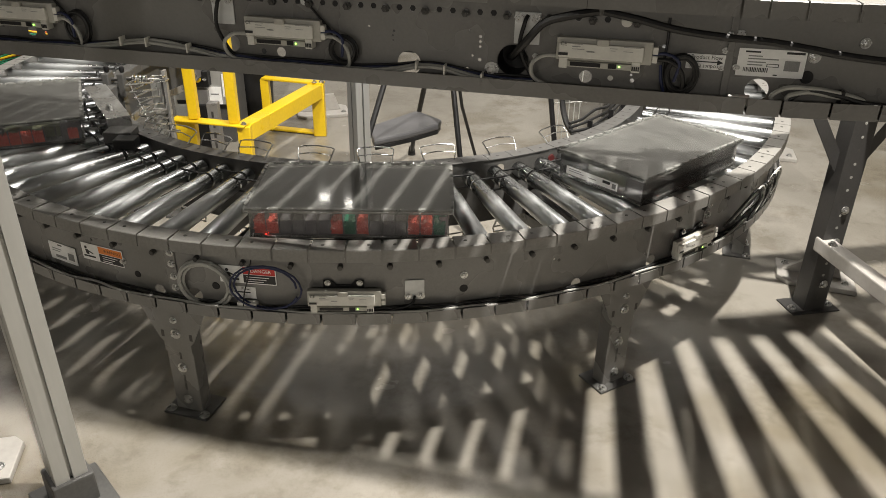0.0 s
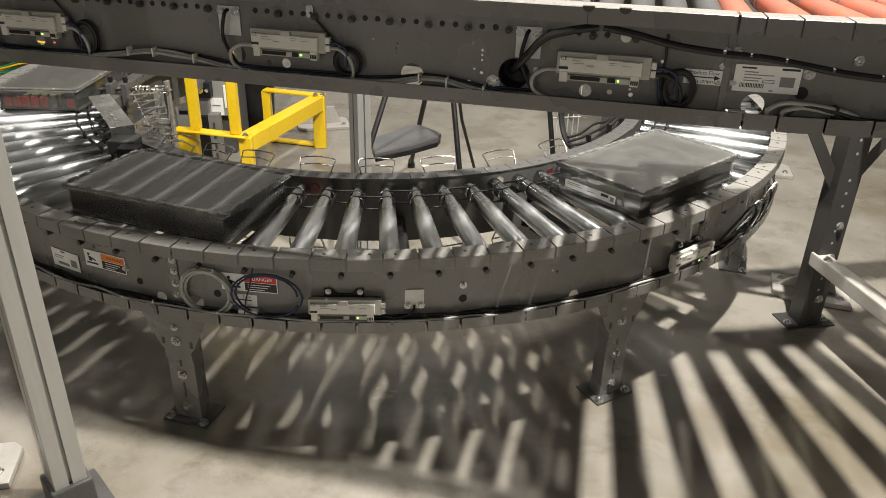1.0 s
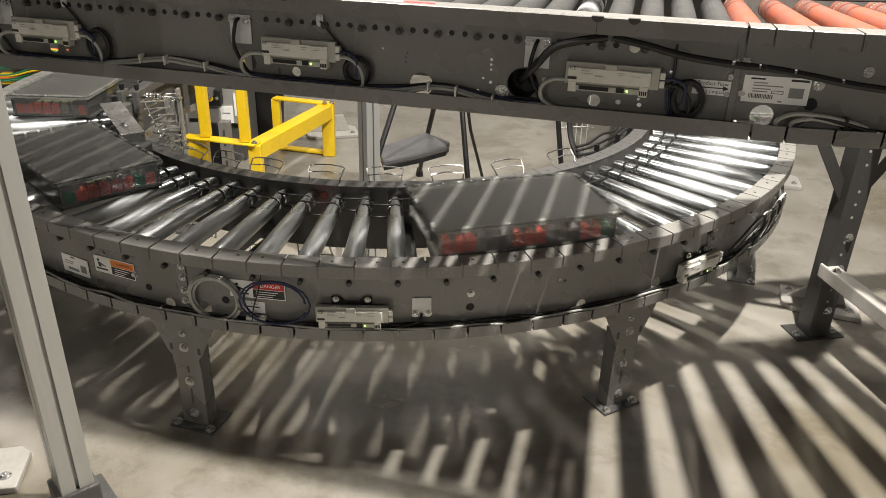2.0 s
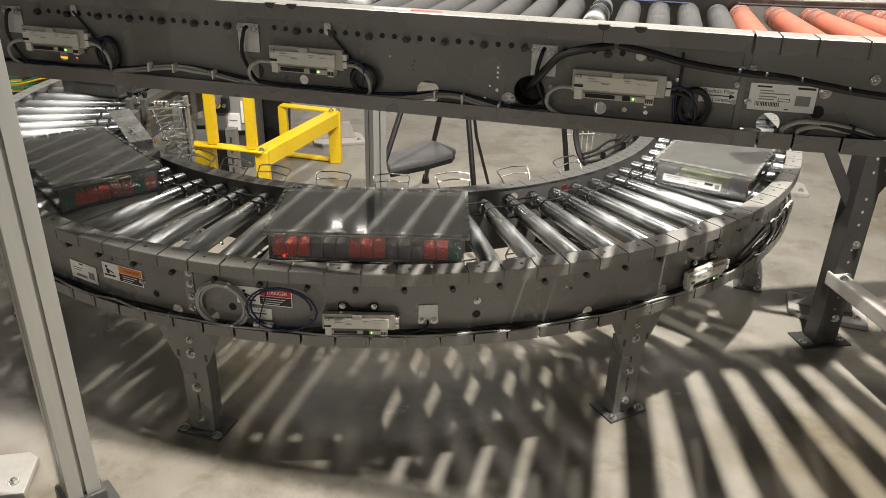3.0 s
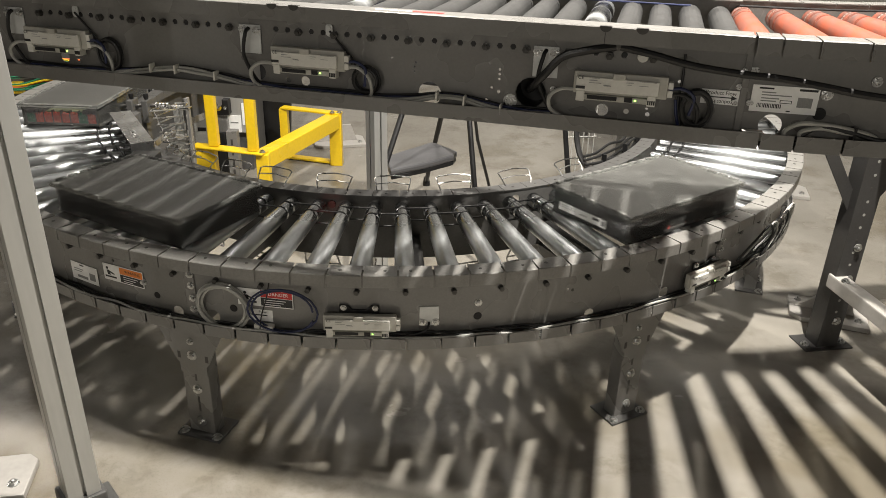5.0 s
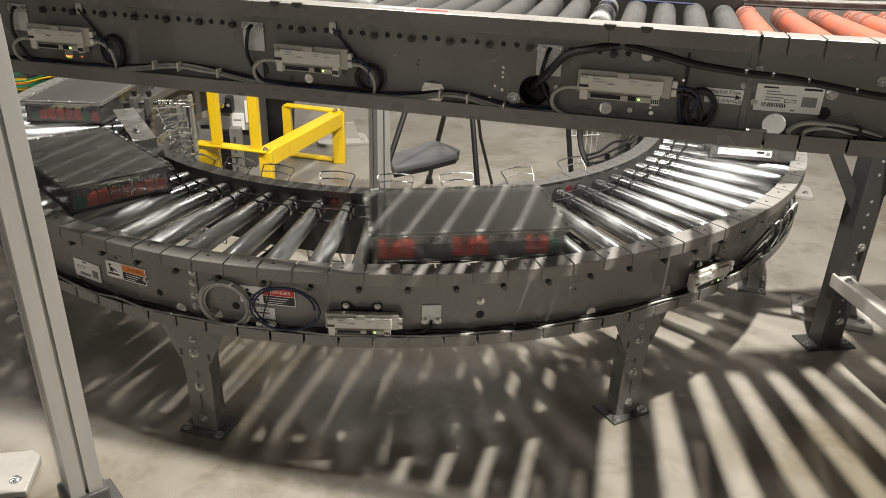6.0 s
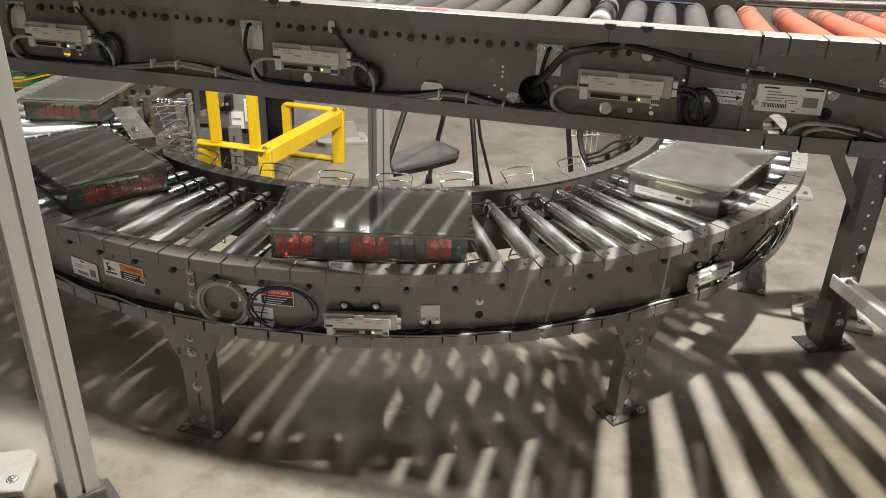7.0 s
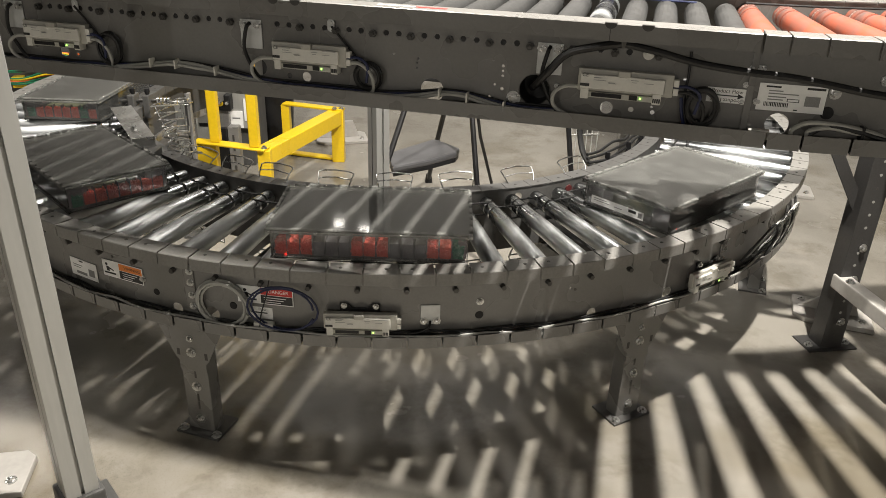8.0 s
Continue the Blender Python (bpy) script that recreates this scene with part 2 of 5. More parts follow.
# ---- shaping ----
class Shape:
    """Collects faces of one mesh."""

    def __init__(self):
        self.v, self.f = [], []

    def add(self, verts, faces, m=None):
        k = len(self.v)
        self.v += [tuple(m @ Vector(p)) if m else tuple(p) for p in verts]
        self.f += [[i + k for i in f] for f in faces]
        return self

    def box(self, x0, y0, z0, x1, y1, z1, m=None):
        vs = [(x, y, z) for x in (x0, x1) for y in (y0, y1) for z in (z0, z1)]
        return self.add(vs, [(0, 1, 3, 2), (4, 6, 7, 5), (0, 4, 5, 1), (2, 3, 7, 6), (0, 2, 6, 4), (1, 5, 7, 3)], m)

    def prism(self, poly, z0, z1, m=None):
        n = len(poly)
        vs = [(x, y, z0) for x, y in poly] + [(x, y, z1) for x, y in poly]
        fs = [[i, (i + 1) % n, n + (i + 1) % n, n + i] for i in range(n)]
        return self.add(vs, fs + [list(range(n))[::-1], list(range(n, 2 * n))], m)

    def cyl(self, a, b, ra, rb=None, n=12):
        return self.lathe(a, b, [(0, ra), (1, ra if rb is None else rb)], n)

    def lathe(self, a, b, profile, n=16):
        """Rings of (part of the way from a to b, radius)."""
        a, b = Vector(a), Vector(b)
        q = (b - a).to_track_quat("Z", "Y")
        vs, fs = [], []
        for s, r in profile:
            for i in range(n):
                w = 2 * math.pi * i / n
                vs.append(a.lerp(b, s) + q @ Vector((r * math.cos(w), r * math.sin(w), 0)))
        for k in range(len(profile) - 1):
            for i in range(n):
                j = (i + 1) % n
                fs.append([k * n + i, k * n + j, k * n + n + j, k * n + n + i])
        fs.append(list(range(n))[::-1])
        fs.append([(len(profile) - 1) * n + i for i in range(n)])
        return self.add(vs, fs)

    def tube(self, pts, r, n=8, closed=False):
        """A round bar or cable along points."""
        pts = [Vector(p) for p in pts]
        count = len(pts)
        vs, fs, up = [], [], None
        for i, p in enumerate(pts):
            if closed:
                t = pts[(i + 1) % count] - pts[i - 1]
            else:
                t = pts[min(i + 1, count - 1)] - pts[max(i - 1, 0)]
            t.normalize()
            if up is None:
                up = t.orthogonal().normalized()
            up = (up - t * up.dot(t)).normalized()
            side = t.cross(up)
            for k in range(n):
                w = 2 * math.pi * k / n
                vs.append(p + r * (math.cos(w) * up + math.sin(w) * side))
        for i in range(count if closed else count - 1):
            j = (i + 1) % count
            for k in range(n):
                l = (k + 1) % n
                fs.append([i * n + k, i * n + l, j * n + l, j * n + k])
        if not closed:
            fs += [list(range(n))[::-1], [(count - 1) * n + k for k in range(n)]]
        return self.add(vs, fs)

    def sweep(self, section, a0, a1, steps, cx=0.0, cy=0.0):
        """A closed section of (radius, z) carried round an arc, in degrees."""
        n = len(section)
        vs, fs = [], []
        for i in range(steps + 1):
            w = radians(a0 + (a1 - a0) * i / steps)
            vs += [(cx + r * math.cos(w), cy + r * math.sin(w), z) for r, z in section]
        for i in range(steps):
            for k in range(n):
                l = (k + 1) % n
                fs.append([i * n + k, i * n + l, i * n + n + l, i * n + n + k])
        fs += [list(range(n)), [steps * n + k for k in range(n)][::-1]]
        return self.add(vs, fs)

    def mesh(self, name, mat, bevel=0.0, smooth=30):
        me = bpy.data.meshes.new(name)
        me.from_pydata(self.v, [], self.f)
        bm = bmesh.new()
        bm.from_mesh(me)
        bmesh.ops.recalc_face_normals(bm, faces=bm.faces)
        if bevel:
            sharp = [e for e in bm.edges if len(e.link_faces) == 2 and e.calc_face_angle(0) > 0.6]
            bmesh.ops.bevel(bm, geom=sharp, offset=bevel, segments=2, affect="EDGES", profile=0.5, clamp_overlap=True)
        bm.to_mesh(me)
        bm.free()
        if smooth:
            me.shade_smooth()
            me.set_sharp_from_angle(angle=radians(min(smooth, 20) if bevel else smooth))
        me.materials.append(mat)
        return me


def part(name, shape, mat, parent=None, label="", bevel=0.0, at=None, smooth=30):
    """One mesh object, under its thing where one is given; shape is a Shape or a mesh to share."""
    me = shape if isinstance(shape, bpy.types.Mesh) else shape.mesh(name, mat, bevel, smooth)
    ob = new(name, me)
    if parent:
        ob.parent = parent
    if at is not None:
        ob.matrix_basis = at
    return tagged(ob, label)


def thing(name, label, category, group="", at=None, kind=""):
    ob = new(name)
    ob.empty_display_size = 0.1
    if at is not None:
        ob.matrix_basis = at
    return tagged(ob, label, category, group, kind)


def plate_with_holes(x0, z0, x1, z1, holes, thick, place):
    """A sheet from (x0, z0) to (x1, z1) with round holes (x, z, radius) right through it; place maps (x, depth, z) to the world."""
    bm = bmesh.new()
    edges = []

    def loop(pts):
        vs = [bm.verts.new((x, 0, z)) for x, z in pts]
        edges.extend(bm.edges.new((vs[i], vs[(i + 1) % len(vs)])) for i in range(len(vs)))

    steps = max(1, int((x1 - x0) / 0.1))
    loop([(x0 + (x1 - x0) * i / steps, z0) for i in range(steps + 1)] + [(x1 - (x1 - x0) * i / steps, z1) for i in range(steps + 1)])
    for hx, hz, hr in holes:
        n = 20 if hr > 0.012 else 10
        loop([(hx + hr * math.cos(2 * math.pi * i / n), hz + hr * math.sin(2 * math.pi * i / n)) for i in range(n)])
    bmesh.ops.triangle_fill(bm, use_beauty=True, use_dissolve=False, edges=edges)
    got = bmesh.ops.extrude_face_region(bm, geom=bm.faces[:])
    for v in got["geom"]:
        if isinstance(v, bmesh.types.BMVert):
            v.co.y = thick
    bm.verts.index_update()
    sh = Shape()
    sh.v = [tuple(place(*v.co)) for v in bm.verts]
    sh.f = [[v.index for v in f.verts] for f in bm.faces]
    bm.free()
    return sh


def words(text, size, mat, parent, at, label="", name="lettering"):
    """Flat lettering, centred on its pose, reading along x with z as its normal."""
    cu = bpy.data.curves.new(name, "FONT")
    cu.body, cu.size, cu.align_x, cu.align_y = text, size, "CENTER", "CENTER"
    tmp = new(name, cu)
    dg = bpy.context.evaluated_depsgraph_get()
    me = bpy.data.meshes.new_from_object(tmp.evaluated_get(dg))
    bpy.data.objects.remove(tmp)
    me.materials.clear()
    me.materials.append(mat)
    ob = new(name, me)
    ob.parent, ob.matrix_basis = parent, at
    return tagged(ob, label)


def smooth_path(pts, per=8):
    """A smooth curve through points."""
    p = [Vector(q) for q in pts]
    p = [p[0] * 2 - p[1]] + p + [p[-1] * 2 - p[-2]]
    out = []
    for i in range(1, len(p) - 2):
        a, b, c, d = p[i - 1:i + 3]
        for k in range(per):
            t = k / per
            out.append(0.5 * (2 * b + (c - a) * t + (2 * a - 5 * b + 4 * c - d) * t * t + (3 * b - a - 3 * c + d) * t ** 3))
    return out + [p[-2]]


# ---- the hall ----
def hall():
    s = Shape().box(-14, -9, -0.2, 14, 19, 0.0)
    part("floor", s, CONCRETE, smooth=0)
    tagged(bpy.data.objects["floor"], "sealed beige concrete floor with worn patches and scuffs", "floor", kind="structure")
    # Walls and roof are unseen; they close the hall and bounce light.
    for nm, b in (("wall_north", (-14, 19, 0, 14, 19.25, 9)), ("wall_south", (-14, -9.25, 0, 14, -9, 9)), ("wall_east", (14, -9.25, 0, 14.25, 19.25, 9)), ("wall_west", (-14.25, -9.25, 0, -14, 19.25, 9))):
        tagged(part(nm, Shape().box(*b), WALLPAINT, smooth=0), "plain pale wall added unseen to close the hall", "wall", kind="structure")
    tagged(part("ceiling", Shape().box(-14.25, -9.25, 9, 14.25, 19.25, 9.2), ROOFPAINT, smooth=0), "high grey roof added unseen to close the hall", "ceiling", kind="structure")


hall()

# ---- shared small parts ----
HEX = [(math.cos(radians(60 * i)), math.sin(radians(60 * i))) for i in range(6)]


def hex_bolt_mesh(r, h, mat, washer=True):
    s = Shape()
    if washer:
        s.lathe((0, 0, 0), (0, 0, h * 0.25), [(0, r * 1.5), (1, r * 1.45)], 14)
    s.prism([(r * a, r * b) for a, b in HEX], h * 0.25 if washer else 0, h)
    s.lathe((0, 0, h), (0, 0, h * 1.35), [(0, r * 0.55), (0.8, r * 0.55), (1, r * 0.4)], 10)
    return s.mesh("bolt", mat, smooth=20)


BOLT_BIG = hex_bolt_mesh(0.011, 0.010, BOLT)
BOLT_MID = hex_bolt_mesh(0.0075, 0.008, BOLT)
BOLT_DARK = hex_bolt_mesh(0.0088, 0.012, DARKBOLT, washer=False)
RIVET = Shape().lathe((0, 0, 0), (0, 0, 0.0012), [(0, 0.005), (1, 0.0042)], 10).mesh("rivet", DARKBOLT)

CX, CY, R = -0.241, 3.555, 1.787          # centre and outer radius of the lower curve
ZR, HS = 0.649, 0.230                     # top of its rails, height of its side channel
PITCH = 4.34                              # degrees from roller to roller
SEG = 3.09                                # degrees from slit to slit in the bent flanges


def flat(theta, r, z):
    """Pose on a curved web: x along it, y up, z outward."""
    a = radians(theta)
    m = Matrix(((-math.sin(a), 0, math.cos(a), r * math.cos(a)), (math.cos(a), 0, math.sin(a), r * math.sin(a)), (0, 1, 0, z), (0, 0, 0, 1)))
    return m


def polar(theta, r, z):
    a = radians(theta)
    return (r * math.cos(a), r * math.sin(a), z)


def turned(theta):
    return Matrix.Rotation(radians(theta), 4, "Z")


def tapered_roller(r0, r1, ra, rb, top, mat, name="roller"):
    """Along +x from r0 to r1, its upper line level at top, with two belt grooves at the thin end."""
    n = r1 - r0

    def rad(s):
        return ra + (rb - ra) * s
    g = []
    for s in (0.10, 0.19):
        g += [(s - 0.012, rad(s)), (s - 0.008, rad(s) - 0.0045), (s + 0.008, rad(s) - 0.0045), (s + 0.012, rad(s))]
    prof = [(0, ra * 0.75), (0.004, ra * 0.97), (0.01, rad(0.01))] + g + [(0.55, rad(0.55)), (0.99, rad(0.99)), (0.996, rb * 0.97), (1, rb * 0.8)]
    s = Shape().lathe((r0, 0, top - ra), (r1, 0, top - rb), prof, 24)
    return s.mesh(name, mat, smooth=40)


def belt_loop(r, top, rr, pitch):
    """A drive belt round the grooves of two neighbouring rollers."""
    pts = []
    c = top - rr
    for side, w0 in ((1, -90), (-1, 90)):
        a = radians(side * pitch / 2)
        for k in range(7):
            w = radians(w0 + 180 * k / 6)
            t = r * math.sin(a) + (rr - 0.003) * math.cos(w)
            pts.append((r * math.cos(a), t, c + (rr - 0.003) * math.sin(w)))
    return Shape().tube(pts, 0.0034, 6, closed=True).mesh("drive_belt", RUBBER)


def flange_top(r0, r1, zt, lip, a, th=0.003, mat=None):
    """One bent piece of a channel's upper flange, spanning a degrees, with its lip at r1."""
    k = 1 if r1 > r0 else -1
    sec = [(r0, zt), (r0, zt - th), (r1 - k * th, zt - th), (r1 - k * th, zt - lip), (r1, zt - lip), (r1, zt - 0.002), (r1 - k * 0.002, zt)]
    return Shape().sweep(sec, -a / 2, a / 2, 2).mesh("flange_piece", mat or GREY, smooth=20)


def flange_low(r0, r1, zb, lip, a, th=0.003):
    k = 1 if r1 > r0 else -1
    sec = [(r0, zb), (r0, zb + th), (r1 - k * th, zb + th), (r1 - k * th, zb + lip), (r1, zb + lip), (r1, zb)]
    return Shape().sweep(sec, -a / 2, a / 2, 2).mesh("lower_flange_piece", GREY, smooth=20)


def curved_web(r, z0, z1, a0, a1, holes, mat, name, parent, label):
    """A bent sheet at radius r, in panels, with round holes (theta, z, radius)."""
    whole = Shape()
    a = a0
    cuts = [a0]
    while a < a1 - 0.01:
        nxt = min(a1, a + 3.0)
        for th, z, hr in holes:
            half = math.degrees(hr / r) + 0.15
            if th - half < nxt < th + half:
                nxt = min(a1, th + half)
        cuts.append(nxt)
        a = nxt
    for b0, b1 in zip(cuts, cuts[1:]):
        inside = [(radians(t) * r, z, hr) for t, z, hr in holes if b0 <= t < b1]
        sh = plate_with_holes(radians(b0) * r, z0, radians(b1) * r, z1, inside, 0.003, lambda x, y, z: polar(math.degrees(x / r), r - y, z))
        whole.add(sh.v, sh.f)
    me = whole.mesh(name, mat, 0, 0)
    bm = bmesh.new()
    bm.from_mesh(me)
    bmesh.ops.remove_doubles(bm, verts=bm.verts, dist=0.0003)
    seen, twins = {}, []
    for f in bm.faces:
        key = tuple(sorted(v.index for v in f.verts))
        if key in seen:
            twins += [f, seen[key]]
        seen[key] = f
    bmesh.ops.delete(bm, geom=list(set(twins)), context="FACES_ONLY")
    bmesh.ops.recalc_face_normals(bm, faces=bm.faces)
    bm.to_mesh(me)
    bm.free()
    return part(name, me, mat, parent, label)


def controller(parent, at, wide=0.2, bracket=True):
    """Cream drive controller box with a ribbed face, ports, lettering and a green light."""
    body = Shape().box(-wide / 2, -0.018, 0.0, wide / 2, 0.030, 0.017)
    ob = part("controller", body, CREAMBODY, parent, "cream plastic drive controller box", bevel=0.0025, at=at)
    part("cover", Shape().box(-wide * 0.47, -0.011, 0.017, wide * 0.41, 0.020, 0.0255), CREAM, ob, "white printed cover", bevel=0.002)
    part("lower_tray", Shape().box(-wide * 0.44, -0.031, 0.0, wide * 0.38, -0.0185, 0.021), CREAMBODY, ob, bevel=0.002)
    for x in (-0.46, 0.30):
        part("foot", Shape().box(wide * x, -0.034, 0.0, wide * (x + 0.09), -0.0115, 0.0235), CREAM, ob, "cream mounting foot", bevel=0.0015)
    part("port_strip", Shape().box(-wide * 0.34, -0.028, 0.021, -wide * 0.02, -0.0195, 0.0225), BLACK, ob, "black terminal strip", smooth=0)
    part("display", Shape().box(wide * 0.06, -0.029, 0.021, wide * 0.145, -0.0185, 0.0225), BLACK, ob, "small black display", smooth=0)
    part("light", Shape().box(wide * 0.168, -0.0255, 0.021, wide * 0.183, -0.0225, 0.0225), LEDGREEN, ob, "glowing green status light", smooth=0)
    for k in range(4):
        x = wide * (0.305 + 0.021 * k)
        part("switch", Shape().box(x, -0.030, 0.0235, x + 0.003, -0.021, 0.0245), INK, ob, smooth=0)
    for k in range(2):
        part("plug", Shape().box(wide * 0.5, -0.012 + 0.018 * k, 0.004, wide * 0.5 + 0.011, 0.003 + 0.018 * k, 0.020), CREAM, ob, "cream cable plug", bevel=0.0015)
    part("clip", Shape().box(-wide * 0.08, 0.017, 0.006, wide * 0.05, 0.031, 0.0268), CREAMBODY, ob, "grey latch on the top edge", bevel=0.002)
    for row, (x0, x1) in enumerate(((-0.33, -0.22), (-0.33, -0.25), (-0.33, -0.20), (-0.17, -0.09), (0.2, 0.36), (-0.33, -0.24), (0.2, 0.30), (-0.18, -0.10), (0.27, 0.38), (0.06, 0.14), (0.07, 0.12), (-0.17, -0.12))):
        z = 0.018 - 0.0045 * (row % 4) if row > 3 else 0.018 - 0.005 * row
        part("print", Shape().box(wide * x0, z, 0.026, wide * x1, z + 0.0009, 0.0265), INKGREY, ob, smooth=0)
    words("CE", 0.011, INK, ob, Matrix.Translation((-wide * 0.42, 0.018, 0.0265)))
    part("mark", Shape().box(-wide * 0.47, -0.006, 0.026, -wide * 0.37, 0.0, 0.0266), INK, ob, smooth=0)
    if bracket:
        part("bracket", Shape().prism([(-0.058, 0.028), (0.052, 0.028), (0.052, 0.050), (0.030, 0.050), (0.016, 0.036), (-0.022, 0.036), (-0.036, 0.050), (-0.058, 0.050)], -0.011, -0.005), BLACK, ob, "black mounting bracket", bevel=0.001)
        for x in (-0.046, 0.041):
            part("bolt", BOLT_MID, BOLT, ob, at=Matrix.Translation((x, 0.043, -0.005)) @ Matrix.Scale(0.8, 4))
    return ob


def sensor_plate(parent, at, w=0.056, h=0.068):
    ob = part("cover_plate", Shape().box(-w / 2, -h / 2, 0, w / 2, h / 2, 0.003), GALV, parent, "galvanised rectangular cover plate", bevel=0.001, at=at)
    for sx in (-1, 1):
        part("bolt", BOLT_MID, BOLT, ob, at=Matrix.Translation((sx * w * 0.33, h * 0.32, 0.003)))
    return ob


def coil(parent, at, rx, ry, r, loops, mat, label, seed=1):
    """A loosely wound cable."""
    rnd = random.Random(seed)
    pts = []
    for k in range(loops * 20):
        w = 2 * math.pi * k / 20
        j = 1 + 0.10 * math.sin(w * 0.37 + seed) + 0.02 * rnd.random()
        pts.append((rx * j * math.cos(w), ry * j * math.sin(w), r + 0.014 * (0.5 + 0.5 * math.sin(w * 0.23 + seed))))
    return part("cable_coil", Shape().tube(pts, r, 7), mat, parent, label, at=at)


def cable(parent, pts, r, mat, label="", name="cable"):
    return part(name, Shape().tube(smooth_path(pts), r, 8), mat, parent, label)


def label_sheet(parent, at, w, h, label, blocks, name="label_plate"):
    """A sticker with printed blocks (x0, y0, x1, y1, material) in parts of its width and height."""
    ob = part(name, Shape().box(-w / 2, -h / 2, 0, w / 2, h / 2, 0.0008), PAPER, parent, label, at=at, smooth=0)
    for x0, y0, x1, y1, mt in blocks:
        part("print", Shape().box((x0 - 0.5) * w, (y0 - 0.5) * h, 0.0008, (x1 - 0.5) * w, (y1 - 0.5) * h, 0.0012), mt, ob, smooth=0)
    return ob


# ---- lower curved conveyor ----
A0, A1 = -205.0, 2.0
LOWER_HOLES = [(-62.5, 0.446, 0.013), (-58.1, 0.462, 0.020),
               (-107.3, 0.458, 0.017), (-103.6, 0.461, 0.022), (-67.4, 0.456, 0.016), (-92.2, 0.60, 0.004), (-70, 0.55, 0.004)]


def lower_conveyor():
    t = thing("curved_roller_conveyor", "grey curved roller conveyor with zinc rollers on bolted legs", "conveyor", at=Matrix.Translation((CX, CY, 0)))
    curved_web(R - 0.038, ZR - HS + 0.002, ZR - 0.002, A0, A1, LOWER_HOLES, GREY, "outer_side_channel", t, "grey painted curved side channel with punched holes")
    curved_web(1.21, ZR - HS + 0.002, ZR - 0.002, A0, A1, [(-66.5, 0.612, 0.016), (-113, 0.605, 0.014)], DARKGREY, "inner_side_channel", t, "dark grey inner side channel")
    top = flange_top(R - 0.060, R, ZR, 0.036, SEG - 0.18, mat=FLANGE_LIT)
    low = flange_low(R - 0.038, R, ZR - HS, 0.034, SEG - 0.22)
    # Upper inner flange takes a darker colour for shade from the conveyor above.
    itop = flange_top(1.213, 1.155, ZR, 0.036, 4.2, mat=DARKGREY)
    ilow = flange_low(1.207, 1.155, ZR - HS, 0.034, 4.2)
    k0 = -86.1 + SEG / 2
    for i in range(-39, 30):
        a = k0 + i * SEG
        if not A0 < a < A1:
            continue
        f = part("flange_piece", top, GREY, t, at=turned(a))
        if i % 4 != 1:
            part("rivet", RIVET, DARKBOLT, f, at=Matrix.Translation((R - 0.032, 0.012 if i % 2 else -0.014, ZR)))
        part("lower_flange_piece", low, GREY, t, at=turned(a + 0.7))
    for i in range(-29, 21):
        a = -88 + i * 4.3
        if A0 < a < A1:
            f = part("flange_piece", itop, GREY, t, at=turned(a))
            part("rivet", RIVET, DARKBOLT, f, at=Matrix.Translation((1.185, 0.0, ZR)))
            part("lower_flange_piece", ilow, GREY, t, at=turned(a))
    roller = tapered_roller(1.224, 1.742, 0.0248, 0.0300, 0.634, ZINC)
    stub = Shape().cyl((1.744, 0, 0.583), (1.764, 0, 0.583), 0.0085, 0.0075, 6).mesh("axle_end_or_hole_back", DARKBOLT)
    b1 = belt_loop(1.276, 0.634, 0.0238, PITCH)
    b2 = belt_loop(1.322, 0.634, 0.0242, PITCH)
    for i in range(-27, 21):
        a = -89.8 + i * PITCH
        if not A0 < a < A1 - 1:
            continue
        ob = part("roller", roller, ZINC, t, at=turned(a))
        part("axle_end_or_hole_back", stub, DARKBOLT, ob)
        part("drive_belt", b1 if i % 2 else b2, RUBBER, t, at=turned(a + PITCH / 2))
    # cross members under the rollers
    for a in (-196, -167, -138, -107, -84, -60, -33, -8):
        x = Shape().box(1.213, -0.03, 0.47, 1.745, 0.03, 0.51)
        part("cross_member", x, DARKGREY, t, "dark steel cross member", bevel=0.003, at=turned(a))
    for a in (-170, -148, -107.0, -60.2, -18.5):
        leg(t, a)
    # wire loops standing on the inner rail
    for a in (-125, -112.5, -99.9, -87, -74.5, -62):
        hanging_loop(t, a)
    for a in (-132, -124, -116, -108, -97.1, -87.0, -76.4, -65.0, -53.0):
        wire_loop(t, a)
    # splice joints
    for a in (-105.6, -50.0):
        ob = part("splice_plate", Shape().box(-0.016, -0.075, 0, 0.016, 0.075, 0.004), GREY, t, "grey bolted splice plate", bevel=0.001, at=flat(a, R - 0.038, 0.533))
        for z in (-0.055, -0.02, 0.02, 0.055):
            part("bolt", BOLT_MID, BOLT, ob, at=Matrix.Translation((0.004, z, 0.004)))
    rw = R - 0.038
    controller(t, flat(-89.5, rw + 0.012, 0.491), 0.2)
    controller(t, flat(-52.6, rw + 0.014, 0.488), 0.2)
    sensor_plate(t, flat(-83.3, rw, 0.505) @ Matrix.Rotation(math.pi, 4, "Z"), 0.054, 0.060)
    cable(t, [polar(-83.3, rw + 0.006, 0.487), polar(-83.5, rw + 0.018, 0.474), polar(-84.2, rw + 0.020, 0.461), polar(-85.4, rw + 0.020, 0.455)], 0.0036, RUBBER, "short black sensor cable")
    # Black discs instead of openings, standing in for the dark inside.
    for a, z, r in ((-78.8, 0.496, 0.012), (-101.4, 0.498, 0.0115), (-109.5, 0.496, 0.0105)):
        part("dark_hole_disc", Shape().lathe((0, 0, 0), (0, 0, 0.0015), [(0, r), (1, r * 0.9)], 20), BLACK, t, "black disc standing in for a dark round hole", at=flat(a, rw, z))
    part("bolt", BOLT_MID, PAPER, t, at=flat(-78.8, rw, 0.539))
    part("bolt", BOLT_MID, BOLT, t, at=flat(-110.9, rw, 0.530))
